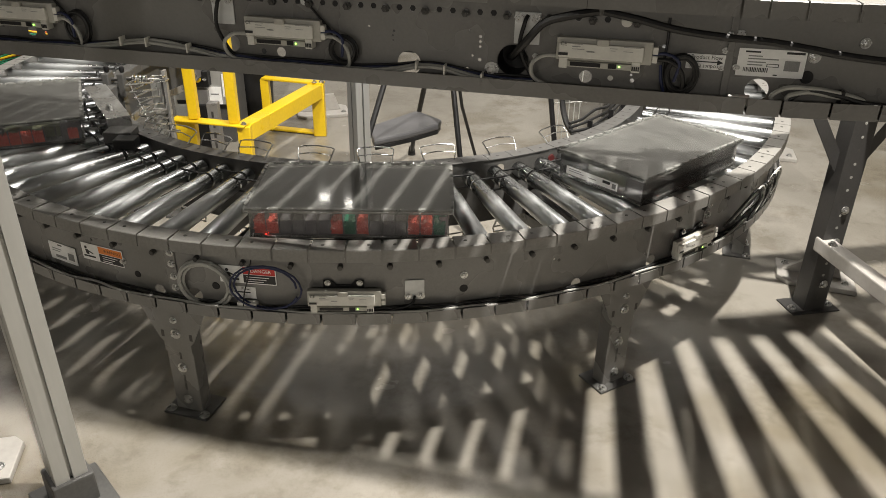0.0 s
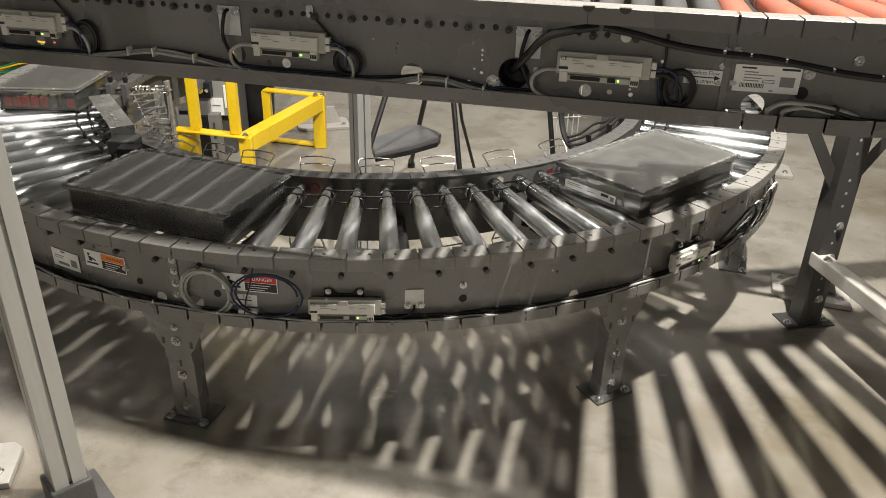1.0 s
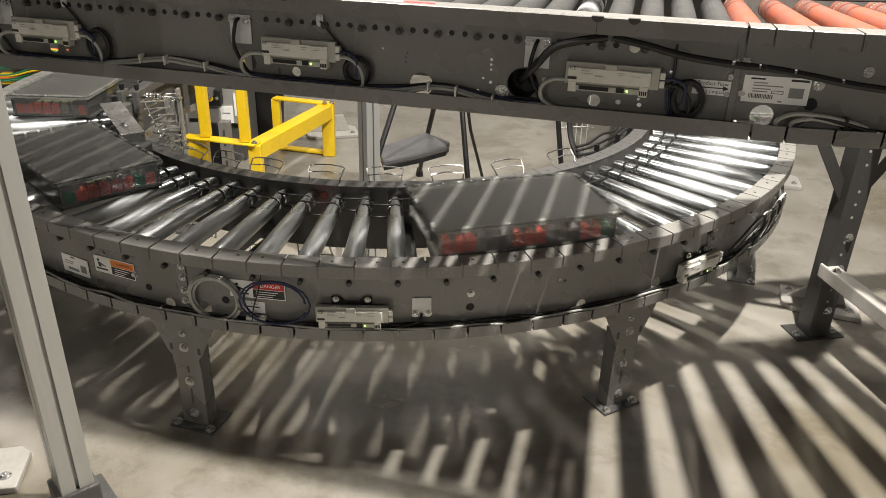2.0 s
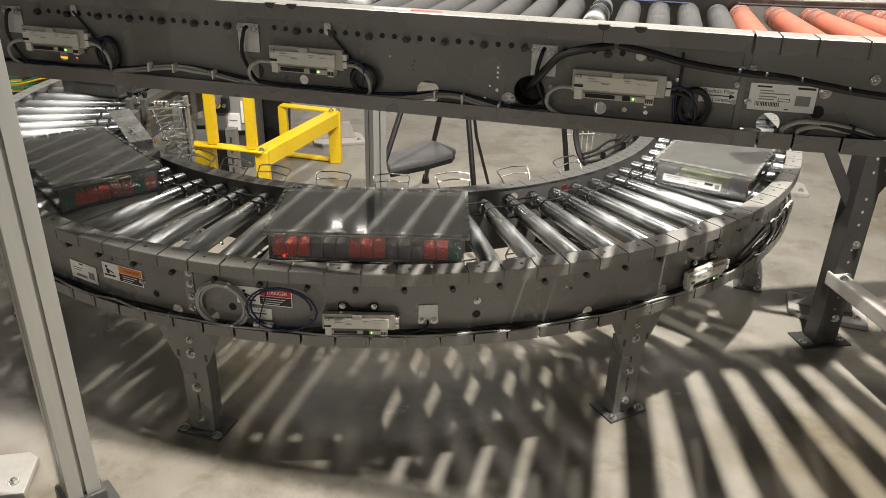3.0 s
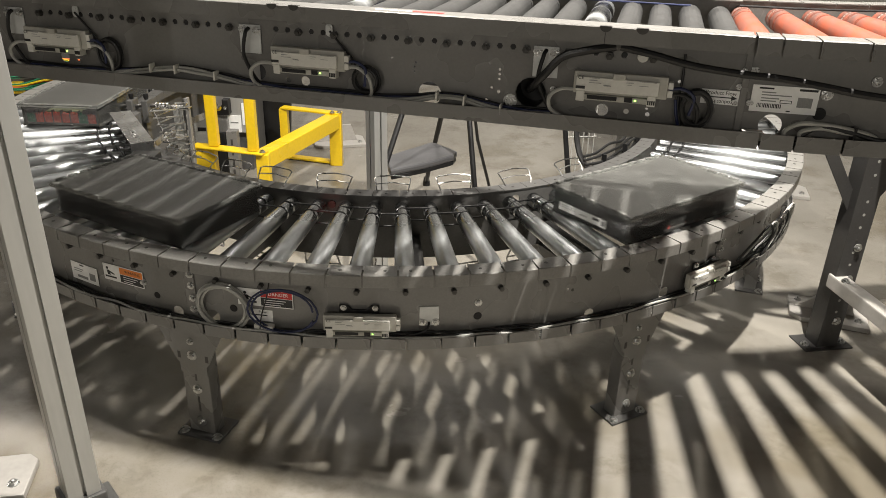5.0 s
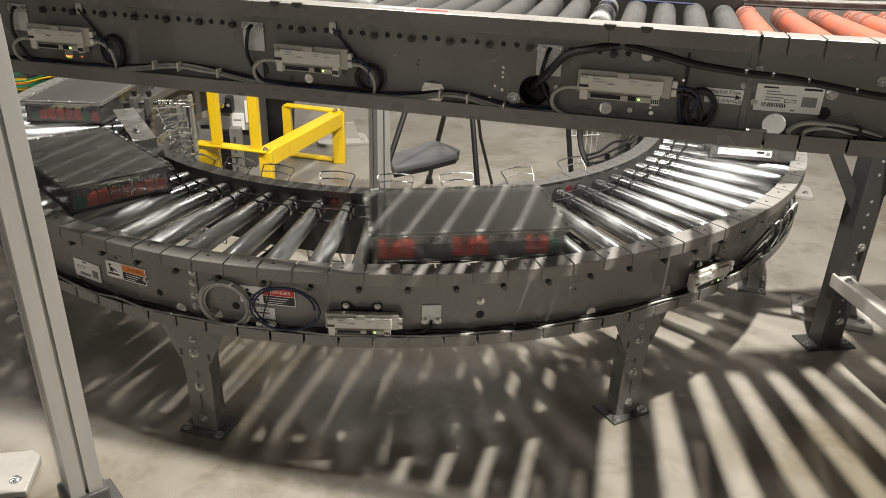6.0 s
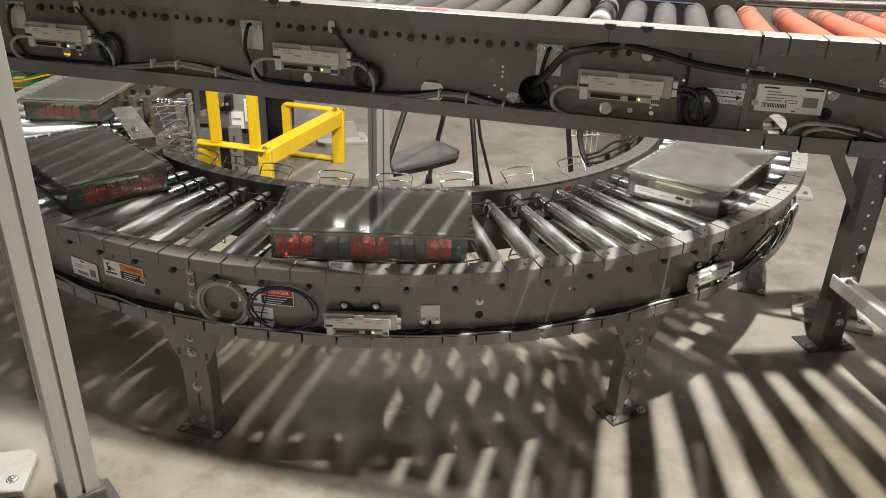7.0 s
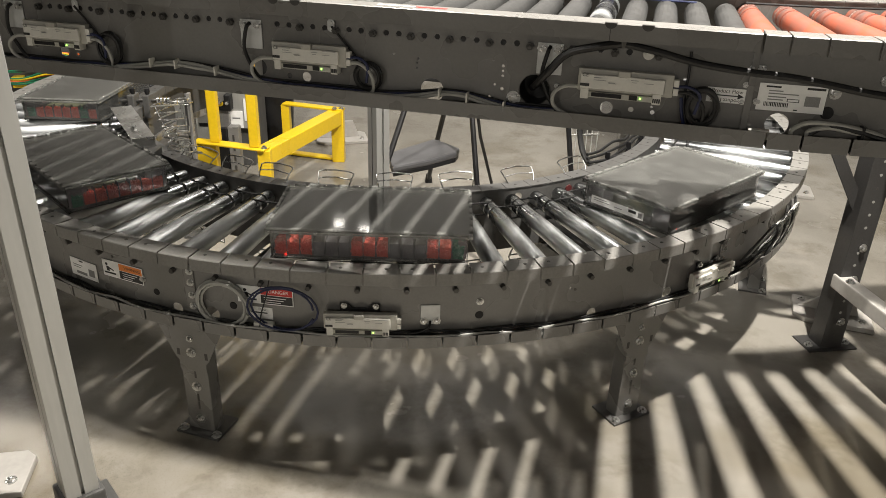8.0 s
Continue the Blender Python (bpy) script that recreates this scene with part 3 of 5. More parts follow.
    for a, z in ((-88.5, 0.60), (-69.5, 0.545), (-114.4, 0.575)):
        part("rivet", RIVET, DARKBOLT, t, at=flat(a, rw, z))
    # stickers
    label_sheet(t, flat(-118.8, rw + 0.001, 0.500), 0.118, 0.058, "white rating label with print and a bar code", [(0.35, 0.86, 0.5, 0.93, INK), (0.2, 0.15, 0.6, 0.3, INKGREY), (0.68, 0.2, 0.9, 0.6, INKGREY), (0.1, 0.62, 0.45, 0.67, INKGREY), (0.1, 0.5, 0.4, 0.54, INKGREY)])
    w = label_sheet(t, flat(-113.3, rw + 0.001, 0.535), 0.152, 0.053, "white and orange warning sticker with a pictogram", [(0.42, 0.55, 0.985, 0.95, ORANGEINK), (0.42, 0.05, 0.985, 0.52, INK)], name="warning_sticker")
    pictogram(w, -0.047, 0.0, 0.043)
    words("WARNING", 0.0125, INK, w, Matrix.Translation((0.038, 0.0135, 0.0015)))
    for k in range(3):
        part("print", Shape().box(0.0, -0.006 - 0.007 * k, 0.0012, 0.055 - 0.01 * k, -0.0042 - 0.007 * k, 0.0015), PAPER, w, smooth=0)
    d = label_sheet(t, flat(-98.2, rw + 0.001, 0.543), 0.160, 0.053, "white and red danger sticker with a pictogram", [(0.42, 0.56, 0.985, 0.96, REDINK), (0.42, 0.05, 0.985, 0.53, INK)], name="danger_sticker")
    pictogram(d, -0.045, 0.0, 0.043)
    words("DANGER", 0.0145, PAPER, d, Matrix.Translation((0.038, 0.0140, 0.0015)))
    for k in range(3):
        part("print", Shape().box(-0.004, -0.006 - 0.007 * k, 0.0012, 0.06 - 0.008 * k, -0.0042 - 0.007 * k, 0.0015), PAPER, d, smooth=0)
    a = label_sheet(t, flat(-98.9, rw, 0.487), 0.078, 0.036, "white flow arrow sticker", [(0.2, 0.46, 0.8, 0.56, INK)], name="flow_sticker")
    words("Flow", 0.012, INK, a, Matrix.Translation((0.01, 0.011, 0.0012)))
    # coiled and clipped cables
    coil(t, flat(-102.2, rw + 0.004, 0.506), 0.073, 0.066, 0.0045, 3, CABLEGREY, "loose coil of pale grey cable", 2)
    coil(t, flat(-96.4, rw + 0.012, 0.520), 0.090, 0.062, 0.0030, 2, CABLEBLUE, "loose coil of dark violet cable", 5)
    part("connector", Shape().box(-0.028, -0.012, 0, 0.028, 0.012, 0.02), CREAM, t, "cream inline cable connector", bevel=0.003, at=flat(-98.3, rw + 0.006, 0.456))
    cable(t, [polar(-97.6, rw + 0.012, 0.598), polar(-97.9, rw + 0.018, 0.55), polar(-98.4, rw + 0.022, 0.50), polar(-98.6, rw + 0.026, 0.458)], 0.0018, RUBBER, "thin black lead", "lead")
    part("eyelet", Shape().lathe((0, 0, 0), (0, 0, 0.004), [(0, 0.008), (1, 0.007)], 16), CREAM, t, "cream eyelet", at=flat(-97.5, rw, 0.600))
    for off, z, r, mt, sd, lab in ((0.029, 0.449, 0.0036, CABLEGREY, 3, "grey cable lying in the lower flange"), (0.016, 0.448, 0.0026, RUBBER, 8, "black cable lying in the lower flange"), (0.009, 0.450, 0.003, RUBBER, 13, "black cable lying in the lower flange")):
        rnd = random.Random(sd)
        pts = [polar(q, rw + off + 0.006 * math.sin(q * 0.7 + sd), z + 0.007 * rnd.random()) for q in range(-150, -22, 3)]
        cable(t, pts, r, mt, lab)
    # tangle of cables by the far end of the outer side
    for k in range(7):
        rnd = random.Random(40 + k)
        q0 = -46 + 1.4 * k
        pts = [polar(q0, rw + 0.01, 0.47), polar(q0 + 2, rw + 0.04, 0.53 + 0.04 * rnd.random()), polar(q0 + 4, rw + 0.05, 0.58), polar(q0 + 6, rw + 0.045, 0.52), polar(q0 + 5, rw + 0.03, 0.45), polar(q0 + 9, rw + 0.015, 0.435)]
        cable(t, pts, 0.003 + 0.001 * rnd.random(), (RUBBER, CABLEGREY, RUBBER, STEEL, RUBBER, CABLEGREY, CREAM)[k])
    for k in range(12):
        part("cable_tie", Shape().box(-0.002, -0.008, 0, 0.002, 0.010, 0.03), CREAM, t, at=flat(-124 + 7.9 * k, rw + 0.003, 0.437), bevel=0.0008)
    # black wiring clipped along the inner rail near the feed end
    for k in range(5):
        rnd = random.Random(70 + k)
        pts = [polar(q, 1.140 - 0.010 * k + 0.014 * rnd.random(), 0.600 + 0.016 * k + 0.02 * rnd.random()) for q in range(-47, -6, 5)]
        cable(t, pts, 0.0055, RUBBER, "black cable along the inner rail")
    for k in range(4):
        part("cable_tie", Shape().box(-0.003, -0.032, -0.020, 0.003, 0.034, 0.0), BLACK, t, at=flat(-42 + 9 * k, 1.150, 0.635), bevel=0.0008)
    # red reflectors of the light barriers on the inner rail
    for a in (-96.6, -56.5):
        part("reflector", Shape().lathe((0, 0, 0), (0, 0, 0.004), [(0, 0.014), (1, 0.013)], 20), LEDRED, t, "round red reflector", at=flat(a, 1.2105, 0.612))
    return t


def pictogram(parent, x, y, h):
    """A plain warning figure: black bars for a symbol."""
    s = Shape()
    s.prism([(x - 0.3 * h + 0.11 * h * math.cos(w), y + 0.3 * h + 0.11 * h * math.sin(w)) for w in [math.pi * k / 5 for k in range(10)]], 0.0008, 0.0013)
    s.prism([(x - 0.36 * h, y + 0.15 * h), (x - 0.14 * h, y + 0.15 * h), (x - 0.05 * h, y - 0.2 * h), (x - 0.3 * h, y - 0.2 * h)], 0.0008, 0.0013)
    s.prism([(x - 0.15 * h, y + 0.12 * h), (x + 0.3 * h, y - 0.06 * h), (x + 0.28 * h, y - 0.14 * h), (x - 0.15 * h, y + 0.0 * h)], 0.0008, 0.0013)
    s.prism([(x - 0.55 * h, y - 0.28 * h), (x + 0.45 * h, y - 0.28 * h), (x + 0.45 * h, y - 0.40 * h), (x - 0.55 * h, y - 0.40 * h)], 0.0008, 0.0013)
    return part("pictogram", s, INK, parent, "black warning symbol", smooth=0)


def leg(parent, a):
    """A bolted, adjustable leg frame across the conveyor: two uprights, a gusset, feet and a crossbar."""
    for r in (R - 0.062,):
        up = Shape()
        # folded channel, open towards the middle
        up.box(-0.045, 0.0, -0.004, 0.045, 0.295, 0.0)
        up.box(-0.045, 0.0, -0.05, -0.041, 0.295, -0.004)
        up.box(0.041, 0.0, -0.05, 0.045, 0.295, -0.004)
        ob = part("leg", up, GREY, parent, "grey adjustable steel leg with bolts and slots", bevel=0.001, at=flat(a, r, 0.004))
        g = Shape().prism([(-0.112, 0.418), (0.112, 0.418), (0.112, 0.385), (0.056, 0.268), (0.046, 0.258), (0.046, 0.225), (-0.046, 0.225), (-0.046, 0.258), (-0.056, 0.268), (-0.112, 0.385)], 0.001, 0.005)
        part("gusset", g, GREY, ob, "grey bolted gusset plate", bevel=0.0008)
        for z, big in ((0.292, 1), (0.166, 1), (0.045, 1), (0.34, 0)):
            part("bolt", BOLT_BIG if big else BOLT_MID, BOLT, ob, at=Matrix.Translation((0, z, 0.005 if z > 0.22 else 0.0)))
        for x in (-0.045, 0.05):
            part("slot", Shape().box(x - 0.005, 0.275, 0.005, x + 0.005, 0.298, 0.0056), DARKBOLT, ob, smooth=0)
        for z in (0.21, 0.125, 0.095):
            part("slot", Shape().box(-0.0035, z - 0.013, 0.0, 0.0035, z + 0.013, 0.0006), DARKBOLT, ob, smooth=0)
        part("foot_plate", Shape().box(-0.075, -0.004, -0.085, 0.075, 0.004, 0.03), DARKGREY, ob, "dark steel foot plate", bevel=0.001)
        for x in (-0.058, 0.058):
            part("anchor_bolt", BOLT_BIG, BOLT, ob, at=Matrix.Translation((x, 0.004, 0.012)) @ Matrix.Rotation(-math.pi / 2, 4, "X"))
    part("crossbar", Shape().box(1.16, -0.02, 0.378, R - 0.068, 0.02, 0.417), GREY, parent, "grey bearer from the leg to the inner side", bevel=0.002, at=turned(a))


def wire_loop(parent, a):
    """A bent bright wire guard clipped to the inner rail."""
    w = 3.1
    pts = [polar(a - w * 0.8, 1.17, 0.645), polar(a - w * 0.9, 1.155, 0.664), polar(a - w, 1.13, 0.682), polar(a - w * 0.8, 1.125, 0.686), polar(a, 1.12, 0.689), polar(a + w * 0.8, 1.125, 0.686), polar(a + w, 1.13, 0.682), polar(a + w * 0.9, 1.155, 0.664), polar(a + w * 0.8, 1.17, 0.645)]
    s = Shape().tube(pts, 0.0024, 6)
    s.tube([polar(a - w * 0.92, 1.152, 0.668), polar(a, 1.143, 0.672), polar(a + w * 0.92, 1.152, 0.668)], 0.0021, 6)
    part("wire_guard", s, STEEL, parent, "bent bright wire guard")


def hanging_loop(parent, a):
    """A bent wire guard under the inner rail."""
    w = 3.3
    pts = [polar(a - w * 0.85, 1.17, 0.421), polar(a - w * 0.9, 1.15, 0.39), polar(a - w, 1.132, 0.345), polar(a - w * 0.9, 1.128, 0.326), polar(a, 1.126, 0.322), polar(a + w * 0.9, 1.128, 0.326), polar(a + w, 1.132, 0.345), polar(a + w * 0.9, 1.15, 0.39), polar(a + w * 0.85, 1.17, 0.421)]
    s = Shape().tube(pts, 0.0034, 6)
    s.tube([polar(a - w * 0.97, 1.138, 0.352), polar(a, 1.134, 0.347), polar(a + w * 0.97, 1.138, 0.352)], 0.003, 6)
    part("wire_guard", s, STEEL, parent, "bent bright wire guard")


lower = lower_conveyor()

# ---- upper conveyor ----
OX, OY = 0.0, 1.714                        # a point on the front face of the upper conveyor
UX, UY = 0.9685, -0.249                    # along it
ZU = 1.3248                                # top of its rails
S0, S1 = -2.3, 0.633
WIDE = 0.62


def along(s, off, z):
    return (OX + s * UX - off * UY, OY + s * UY + off * UX, z)


def face(s, z, off=0.0):
    """Pose on the upper conveyor's front: x along it, y up, z towards the front."""
    p = along(s, off, z)
    return Matrix(((UX, 0, UY, p[0]), (UY, 0, -UX, p[1]), (0, 1, 0, p[2]), (0, 0, 0, 1)))


def upper_holes():
    hs = [(0.182, 1.163, 0.034), (-0.056, 1.140, 0.028), (-0.497, 1.156, 0.020), (-0.417, 1.142, 0.007), (-0.372, 1.143, 0.012),
          (0.344, 1.139, 0.014), (0.397, 1.140, 0.006), (0.440, 1.150, 0.003), (0.443, 1.138, 0.005), (-1.06, 1.150, 0.014), (-1.02, 1.146, 0.005)]
    hs += [(-0.091, 1.210, 0.0032), (-0.094, 1.200, 0.0026), (-0.094, 1.189, 0.0026), (0.108, 1.210, 0.0035), (0.108, 1.199, 0.003), (0.108, 1.188, 0.003),
           (0.091, 1.167, 0.003), (0.108, 1.159, 0.004), (0.080, 1.137, 0.004), (-0.15, 1.217, 0.003), (0.085, 1.222, 0.003), (0.50, 1.215, 0.004)]
    for k in range(52):
        s = -1.111 + 0.0304 * k
        if k % 3 and abs(s - 0.21) > 0.04 and abs(s + 0.51) > 0.04 and abs(s - 0.418) > 0.016:
            hs.append((s, 1.262, 0.0072))
    return hs


def sensor_lug():
    """A rounded tab with two raised screw heads."""
    s = Shape().prism([(0.009 * math.cos(w), 0.006 * math.copysign(1, math.sin(w)) + 0.009 * math.sin(w)) for w in [2 * math.pi * (k + 0.5) / 16 for k in range(16)]], 0.0, 0.003)
    for y in (-0.006, 0.006):
        s.lathe((0, y, 0.003), (0, y, 0.006), [(0, 0.005), (0.6, 0.005), (1, 0.0035)], 12)
    return s


def upper_conveyor():
    t = thing("roller_conveyor", "grey straight roller conveyor above, carrying drive controllers and cables", "conveyor")
    web = plate_with_holes(S0, ZU - HS + 0.002, S1, ZU - 0.002, upper_holes(), 0.003, lambda x, y, z: along(x, 0.038 + y, z))
    part("front_side_channel", web, GREY, t, "grey punched side channel with bolts and holes", smooth=0)
    part("rear_side_channel", rear_channel(), GREY, t, "grey rear side channel", smooth=0)
    for nm, sec in (("top_flange", [(0.060, ZU), (0.060, ZU - 0.003), (0.003, ZU - 0.003), (0.003, ZU - 0.036), (0, ZU - 0.036), (0, ZU - 0.002), (0.002, ZU)]), ("lower_flange", [(0.038, ZU - HS), (0.038, ZU - HS + 0.003), (0.003, ZU - HS + 0.003), (0.003, ZU - HS + 0.034), (0, ZU - HS + 0.034), (0, ZU - HS)])):
        s = Shape()
        n = len(sec)
        vs = [along(q, o, z) for q in (S0, S1 - 0.002) for o, z in sec]
        s.add(vs, [[i, (i + 1) % n, n + (i + 1) % n, n + i] for i in range(n)] + [list(range(n)), list(range(n, 2 * n))[::-1]])
        part(nm, s, GREY, t, "", smooth=20)
    # half-round notches in the top flange
    for q in (-0.43, -0.375, 0.335, 0.41, -0.95):
        half = [(0.0125 * math.cos(w), 0.0115 * math.sin(w)) for w in [math.pi + math.pi * k / 10 for k in range(11)]]
        part("flange_notch", Shape().prism(half, 0.0, 0.0008), DARKBOLT, t, "dark half-round notch", at=face(q, ZU, 0.0), smooth=0)
        part("flange_notch", Shape().box(-0.0125, 0.0, -0.010, 0.0125, 0.0007, 0.0005), DARKBOLT, t, at=face(q, ZU, 0.0), smooth=0)
    q = 0.598
    roller = Shape().lathe((0, 0.062, ZU - 0.0435), (0, WIDE - 0.04, ZU - 0.0435), [(0, 0.018), (0.01, 0.0286), (0.03, 0.0293), (0.93, 0.0293), (0.94, 0.0262), (0.95, 0.0262), (0.96, 0.0293), (0.99, 0.0286), (1, 0.018)], 20).mesh("roller", GREYROLL, smooth=40)
    roller_bright = roller.copy()
    roller_bright.materials.clear()
    roller_bright.materials.append(ZINC)
    turn = Matrix(((UX, -UY, 0, 0), (UY, UX, 0, 0), (0, 0, 1, 0), (0, 0, 0, 1)))
    i = 0
    while q > S0 + 0.05:
        p = along(q, 0, 0)
        part("roller", roller_bright if i % 8 == 4 else roller, GREYROLL, t, at=Matrix.Translation(p) @ turn)
        q -= 0.0762
        i += 1
    cable(t, [along(q, WIDE - 0.072 + 0.004 * math.sin(9 * q), ZU - 0.0145) for q in (-0.3, -0.1, 0.1, 0.25, 0.4, 0.52)], 0.0028, CABLEBLUE, "thin blue drive belt over the rollers", "drive_belt")
    part("tape_strip", Shape().box(-0.036, -0.006, 0.0, 0.036, 0.006, 0.0006), REDINK, t, "worn red tape strip on the top flange", at=Matrix.Translation(along(-0.06, 0.030, ZU)) @ turn)
    part("tape_strip", Shape().box(-0.05, -0.006, 0.0, 0.036, 0.006, 0.0006), PAPER, t, "worn white tape strip on the top flange", at=Matrix.Translation(along(-0.135, 0.030, ZU)) @ turn)
    # axle bolts along the web
    s = -1.111
    while s < 0.45:
        if abs(s - 0.21) > 0.04 and abs(s + 0.51) > 0.045:
            part("bolt", BOLT_DARK, DARKBOLT, t, at=face(s, 1.2595, 0.038))
        s += 0.0912
    # black hex plates recessed in the holes between the bolts, standing in for shade
    hole_back = Shape().prism([(0.0068 * x, 0.0068 * y) for x, y in HEX], -0.0025, -0.0015).mesh("axle_end_or_hole_back", BLACK)
    for k in range(52):
        s = -1.111 + 0.0304 * k
        if k % 3 and abs(s - 0.21) > 0.04 and abs(s + 0.51) > 0.04 and abs(s - 0.418) > 0.016:
            part("axle_end_or_hole_back", hole_back, BLACK, t, at=face(s, 1.262, 0.038))
    part("bolt", BOLT_BIG, BOLT, t, at=face(0.136, 1.141, 0.038))
    for s, z in ((0.232, 1.176), (0.628, 1.25), (0.622, 1.215), (0.62, 1.18), (0.642, 1.251), (0.648, 1.183)):
        part("bolt", BOLT_MID, BOLT, t, at=face(s, z, 0.036) @ Matrix.Scale(0.62, 4))
    part("splice_plate", Shape().box(-0.008, -0.113, 0, 0.006, 0.112, 0.004), GREY, t, "dark bolted splice flange", bevel=0.001, at=face(0.633, 1.21, 0.037))
    part("spacer", Shape().lathe((0, 0, 0), (0, 0, 0.012), [(0, 0.0125), (0.5, 0.0115), (0.55, 0.006), (1, 0.006)], 18), CREAM, t, "cream plastic bush", at=face(0.418, 1.262, 0.037))
    for s in (-1.06, -0.354, 0.378):
        controller(t, face(s, 1.196, 0.038 - 0.006), 0.19 if s < 0.3 else 0.2, bracket=False)
    for s in (-1.192, -0.510, 0.211):
        sensor_plate(t, face(s, 1.235, 0.0365))
    part("sensor_lug", sensor_lug(), GALV, t, "small galvanised sensor tab with two screws", bevel=0.001, at=face(-0.302, 1.270, 0.034))
    part("sensor_lug", sensor_lug(), GALV, t, "small galvanised sensor tab with two screws", bevel=0.001, at=face(-1.0, 1.270, 0.036))
    # Closed black back added so the bushing stays dark inside.
    well = Shape()
    ring = [(0.0345 * math.cos(2 * math.pi * k / 28), 0.0345 * math.sin(2 * math.pi * k / 28)) for k in range(28)]
    well.add([(x, y, 0.003) for x, y in ring] + [(x, y, -0.07) for x, y in ring], [[k, 28 + k, 28 + (k + 1) % 28, (k + 1) % 28] for k in range(28)] + [list(range(28, 56))])
    part("grommet", well, RUBBER, t, "round black cable bushing", at=face(0.182, 1.163, 0.038))
    part("flange_seam", Shape().box(-0.0008, -0.024, 0.0, 0.0008, 0.0, 0.0007), DARKBOLT, t, "dark joint in the flange", at=face(0.335, ZU - 0.012, 0.0), smooth=0)
    # writing
    pf = label_sheet(t, face(0.588, 1.190, 0.0355), 0.080, 0.031, "white flow label with an arrow", [(0.12, 0.46, 0.78, 0.53, INK)], name="flow_label")
    part("arrow_head", Shape().prism([(0.022, -0.006), (0.034, -0.0005), (0.022, 0.005)], 0.0008, 0.0013), INK, pf, smooth=0)
    words("Product Flow", 0.0115, INK, pf, Matrix.Translation((0, 0.009, 0.0012)))
    words("Product Flow", 0.0115, INK, pf, Matrix.Translation((0, -0.010, 0.0012)) @ Matrix.Rotation(math.pi, 4, "Z"))
    # wiring
    coil(t, face(-0.208, 1.163, 0.03), 0.030, 0.030, 0.0035, 5, RUBBER, "tight coil of black cable", 3)
    coil(t, face(0.541, 1.164, 0.03), 0.029, 0.036, 0.0038, 9, RUBBER, "tight coil of black cable", 4)
    coil(t, face(-0.905, 1.172, 0.03), 0.030, 0.036, 0.0035, 5, RUBBER, "tight coil of black cable", 6)

    def run(pts, r, mt, lab, name="cable"):
        cable(t, [along(s, o, z) for s, z, o in pts], r, mt, lab, name)
    for s in (-0.259, -0.965, 0.478):
        run([(s, 1.19, 0.02), (s + 0.035, 1.192, 0.01), (s + 0.062, 1.172, 0.008), (s + 0.068, 1.14, 0.012), (s + 0.055, 1.118, 0.022)], 0.0042, CABLEGREY if s < 0.4 else RUBBER, "cable looping down from a controller")
        run([(s, 1.20, 0.02), (s + 0.03, 1.205, 0.012), (s + 0.055, 1.19, 0.006), (s + 0.05, 1.15, 0.012)], 0.0035, CABLEBLUE, "dark blue cable at a controller")
    for s in (-0.449, 0.28, -1.15):
        run([(s, 1.185, 0.02), (s - 0.03, 1.184, 0.012), (s - 0.052, 1.165, 0.008), (s - 0.045, 1.135, 0.012), (s + 0.0, 1.116, 0.018), (s + 0.06, 1.113, 0.02)], 0.0045, CABLEGREY, "pale grey cable looping from a controller")
    for s in (-1.192, -0.510, 0.211):
        run([(s, 1.262, 0.03), (s - 0.004, 1.25, 0.018), (s - 0.012, 1.20, 0.018), (s + 0.008, 1.15, 0.022), (s + 0.03, 1.122, 0.025)], 0.0045, RUBBER, "black sensor cable hanging over a plate")
    for s in (-0.30, -1.0):
        run([(s, 1.268, 0.03), (s + 0.03, 1.235, 0.03), (s + 0.06, 1.205, 0.025), (s + 0.066, 1.19, 0.02)], 0.0028, RUBBER, "thin black sensor lead")
    run([(0.175, 1.165, 0.06), (0.185, 1.178, 0.03), (0.215, 1.215, 0.005), (0.25, 1.255, 0.002), (0.30, 1.272, 0.004), (0.36, 1.283, 0.012)], 0.0085, RUBBER, "thick black cable leaving the grommet")
    run([(0.37, 1.283, 0.012), (0.44, 1.272, 0.010), (0.52, 1.256, 0.010), (0.62, 1.247, 0.008), (0.70, 1.243, 0.010), (0.78, 1.232, 0.02), (0.86, 1.220, 0.03), (0.95, 1.212, 0.045), (1.05, 1.208, 0.07)], 0.0075, RUBBER, "thick black cable drooping along the channel")
    run([(0.503, 1.275, 0.03), (0.505, 1.23, 0.026), (0.503, 1.17, 0.02), (0.515, 1.125, 0.02)], 0.003, RUBBER, "thin black lead")
    run([(0.497, 1.18, 0.02), (0.502, 1.15, 0.016), (0.512, 1.118, 0.02)], 0.0035, CABLEBLUE, "dark blue cable")
    for k, (sd, mt) in enumerate(((1, CABLEGREY), (2, CABLEGREY), (3, CABLEBLUE), (4, RUBBER))):
        rnd = random.Random(sd)
        pts = []
        for j in range(34):
            s = -1.5 + j * 0.0525
            lift = 0.030 * math.exp(-((s + 0.70) / 0.16) ** 2) + 0.024 * math.exp(-((s + 0.0) / 0.085) ** 2)
            pts.append((s, 1.116 + 0.004 * k + lift * (1 - 0.25 * (k > 1)) + 0.004 * rnd.random(), 0.012 + 0.006 * k))
        run(pts, 0.0042 if k < 2 else 0.0032, mt, ("pale grey", "pale grey", "dark blue", "black")[k] + " cable lying along the lower flange")
    for s, z in ((-0.78, 1.148), (-0.71, 1.150), (-0.60, 1.143), (-0.03, 1.142), (0.035, 1.138), (0.12, 1.126)):
        part("cable_tie", Shape().box(-0.002, -0.010, 0, 0.002, 0.012, 0.022), CREAM, t, at=face(s, z, 0.022), bevel=0.0008)
    return t


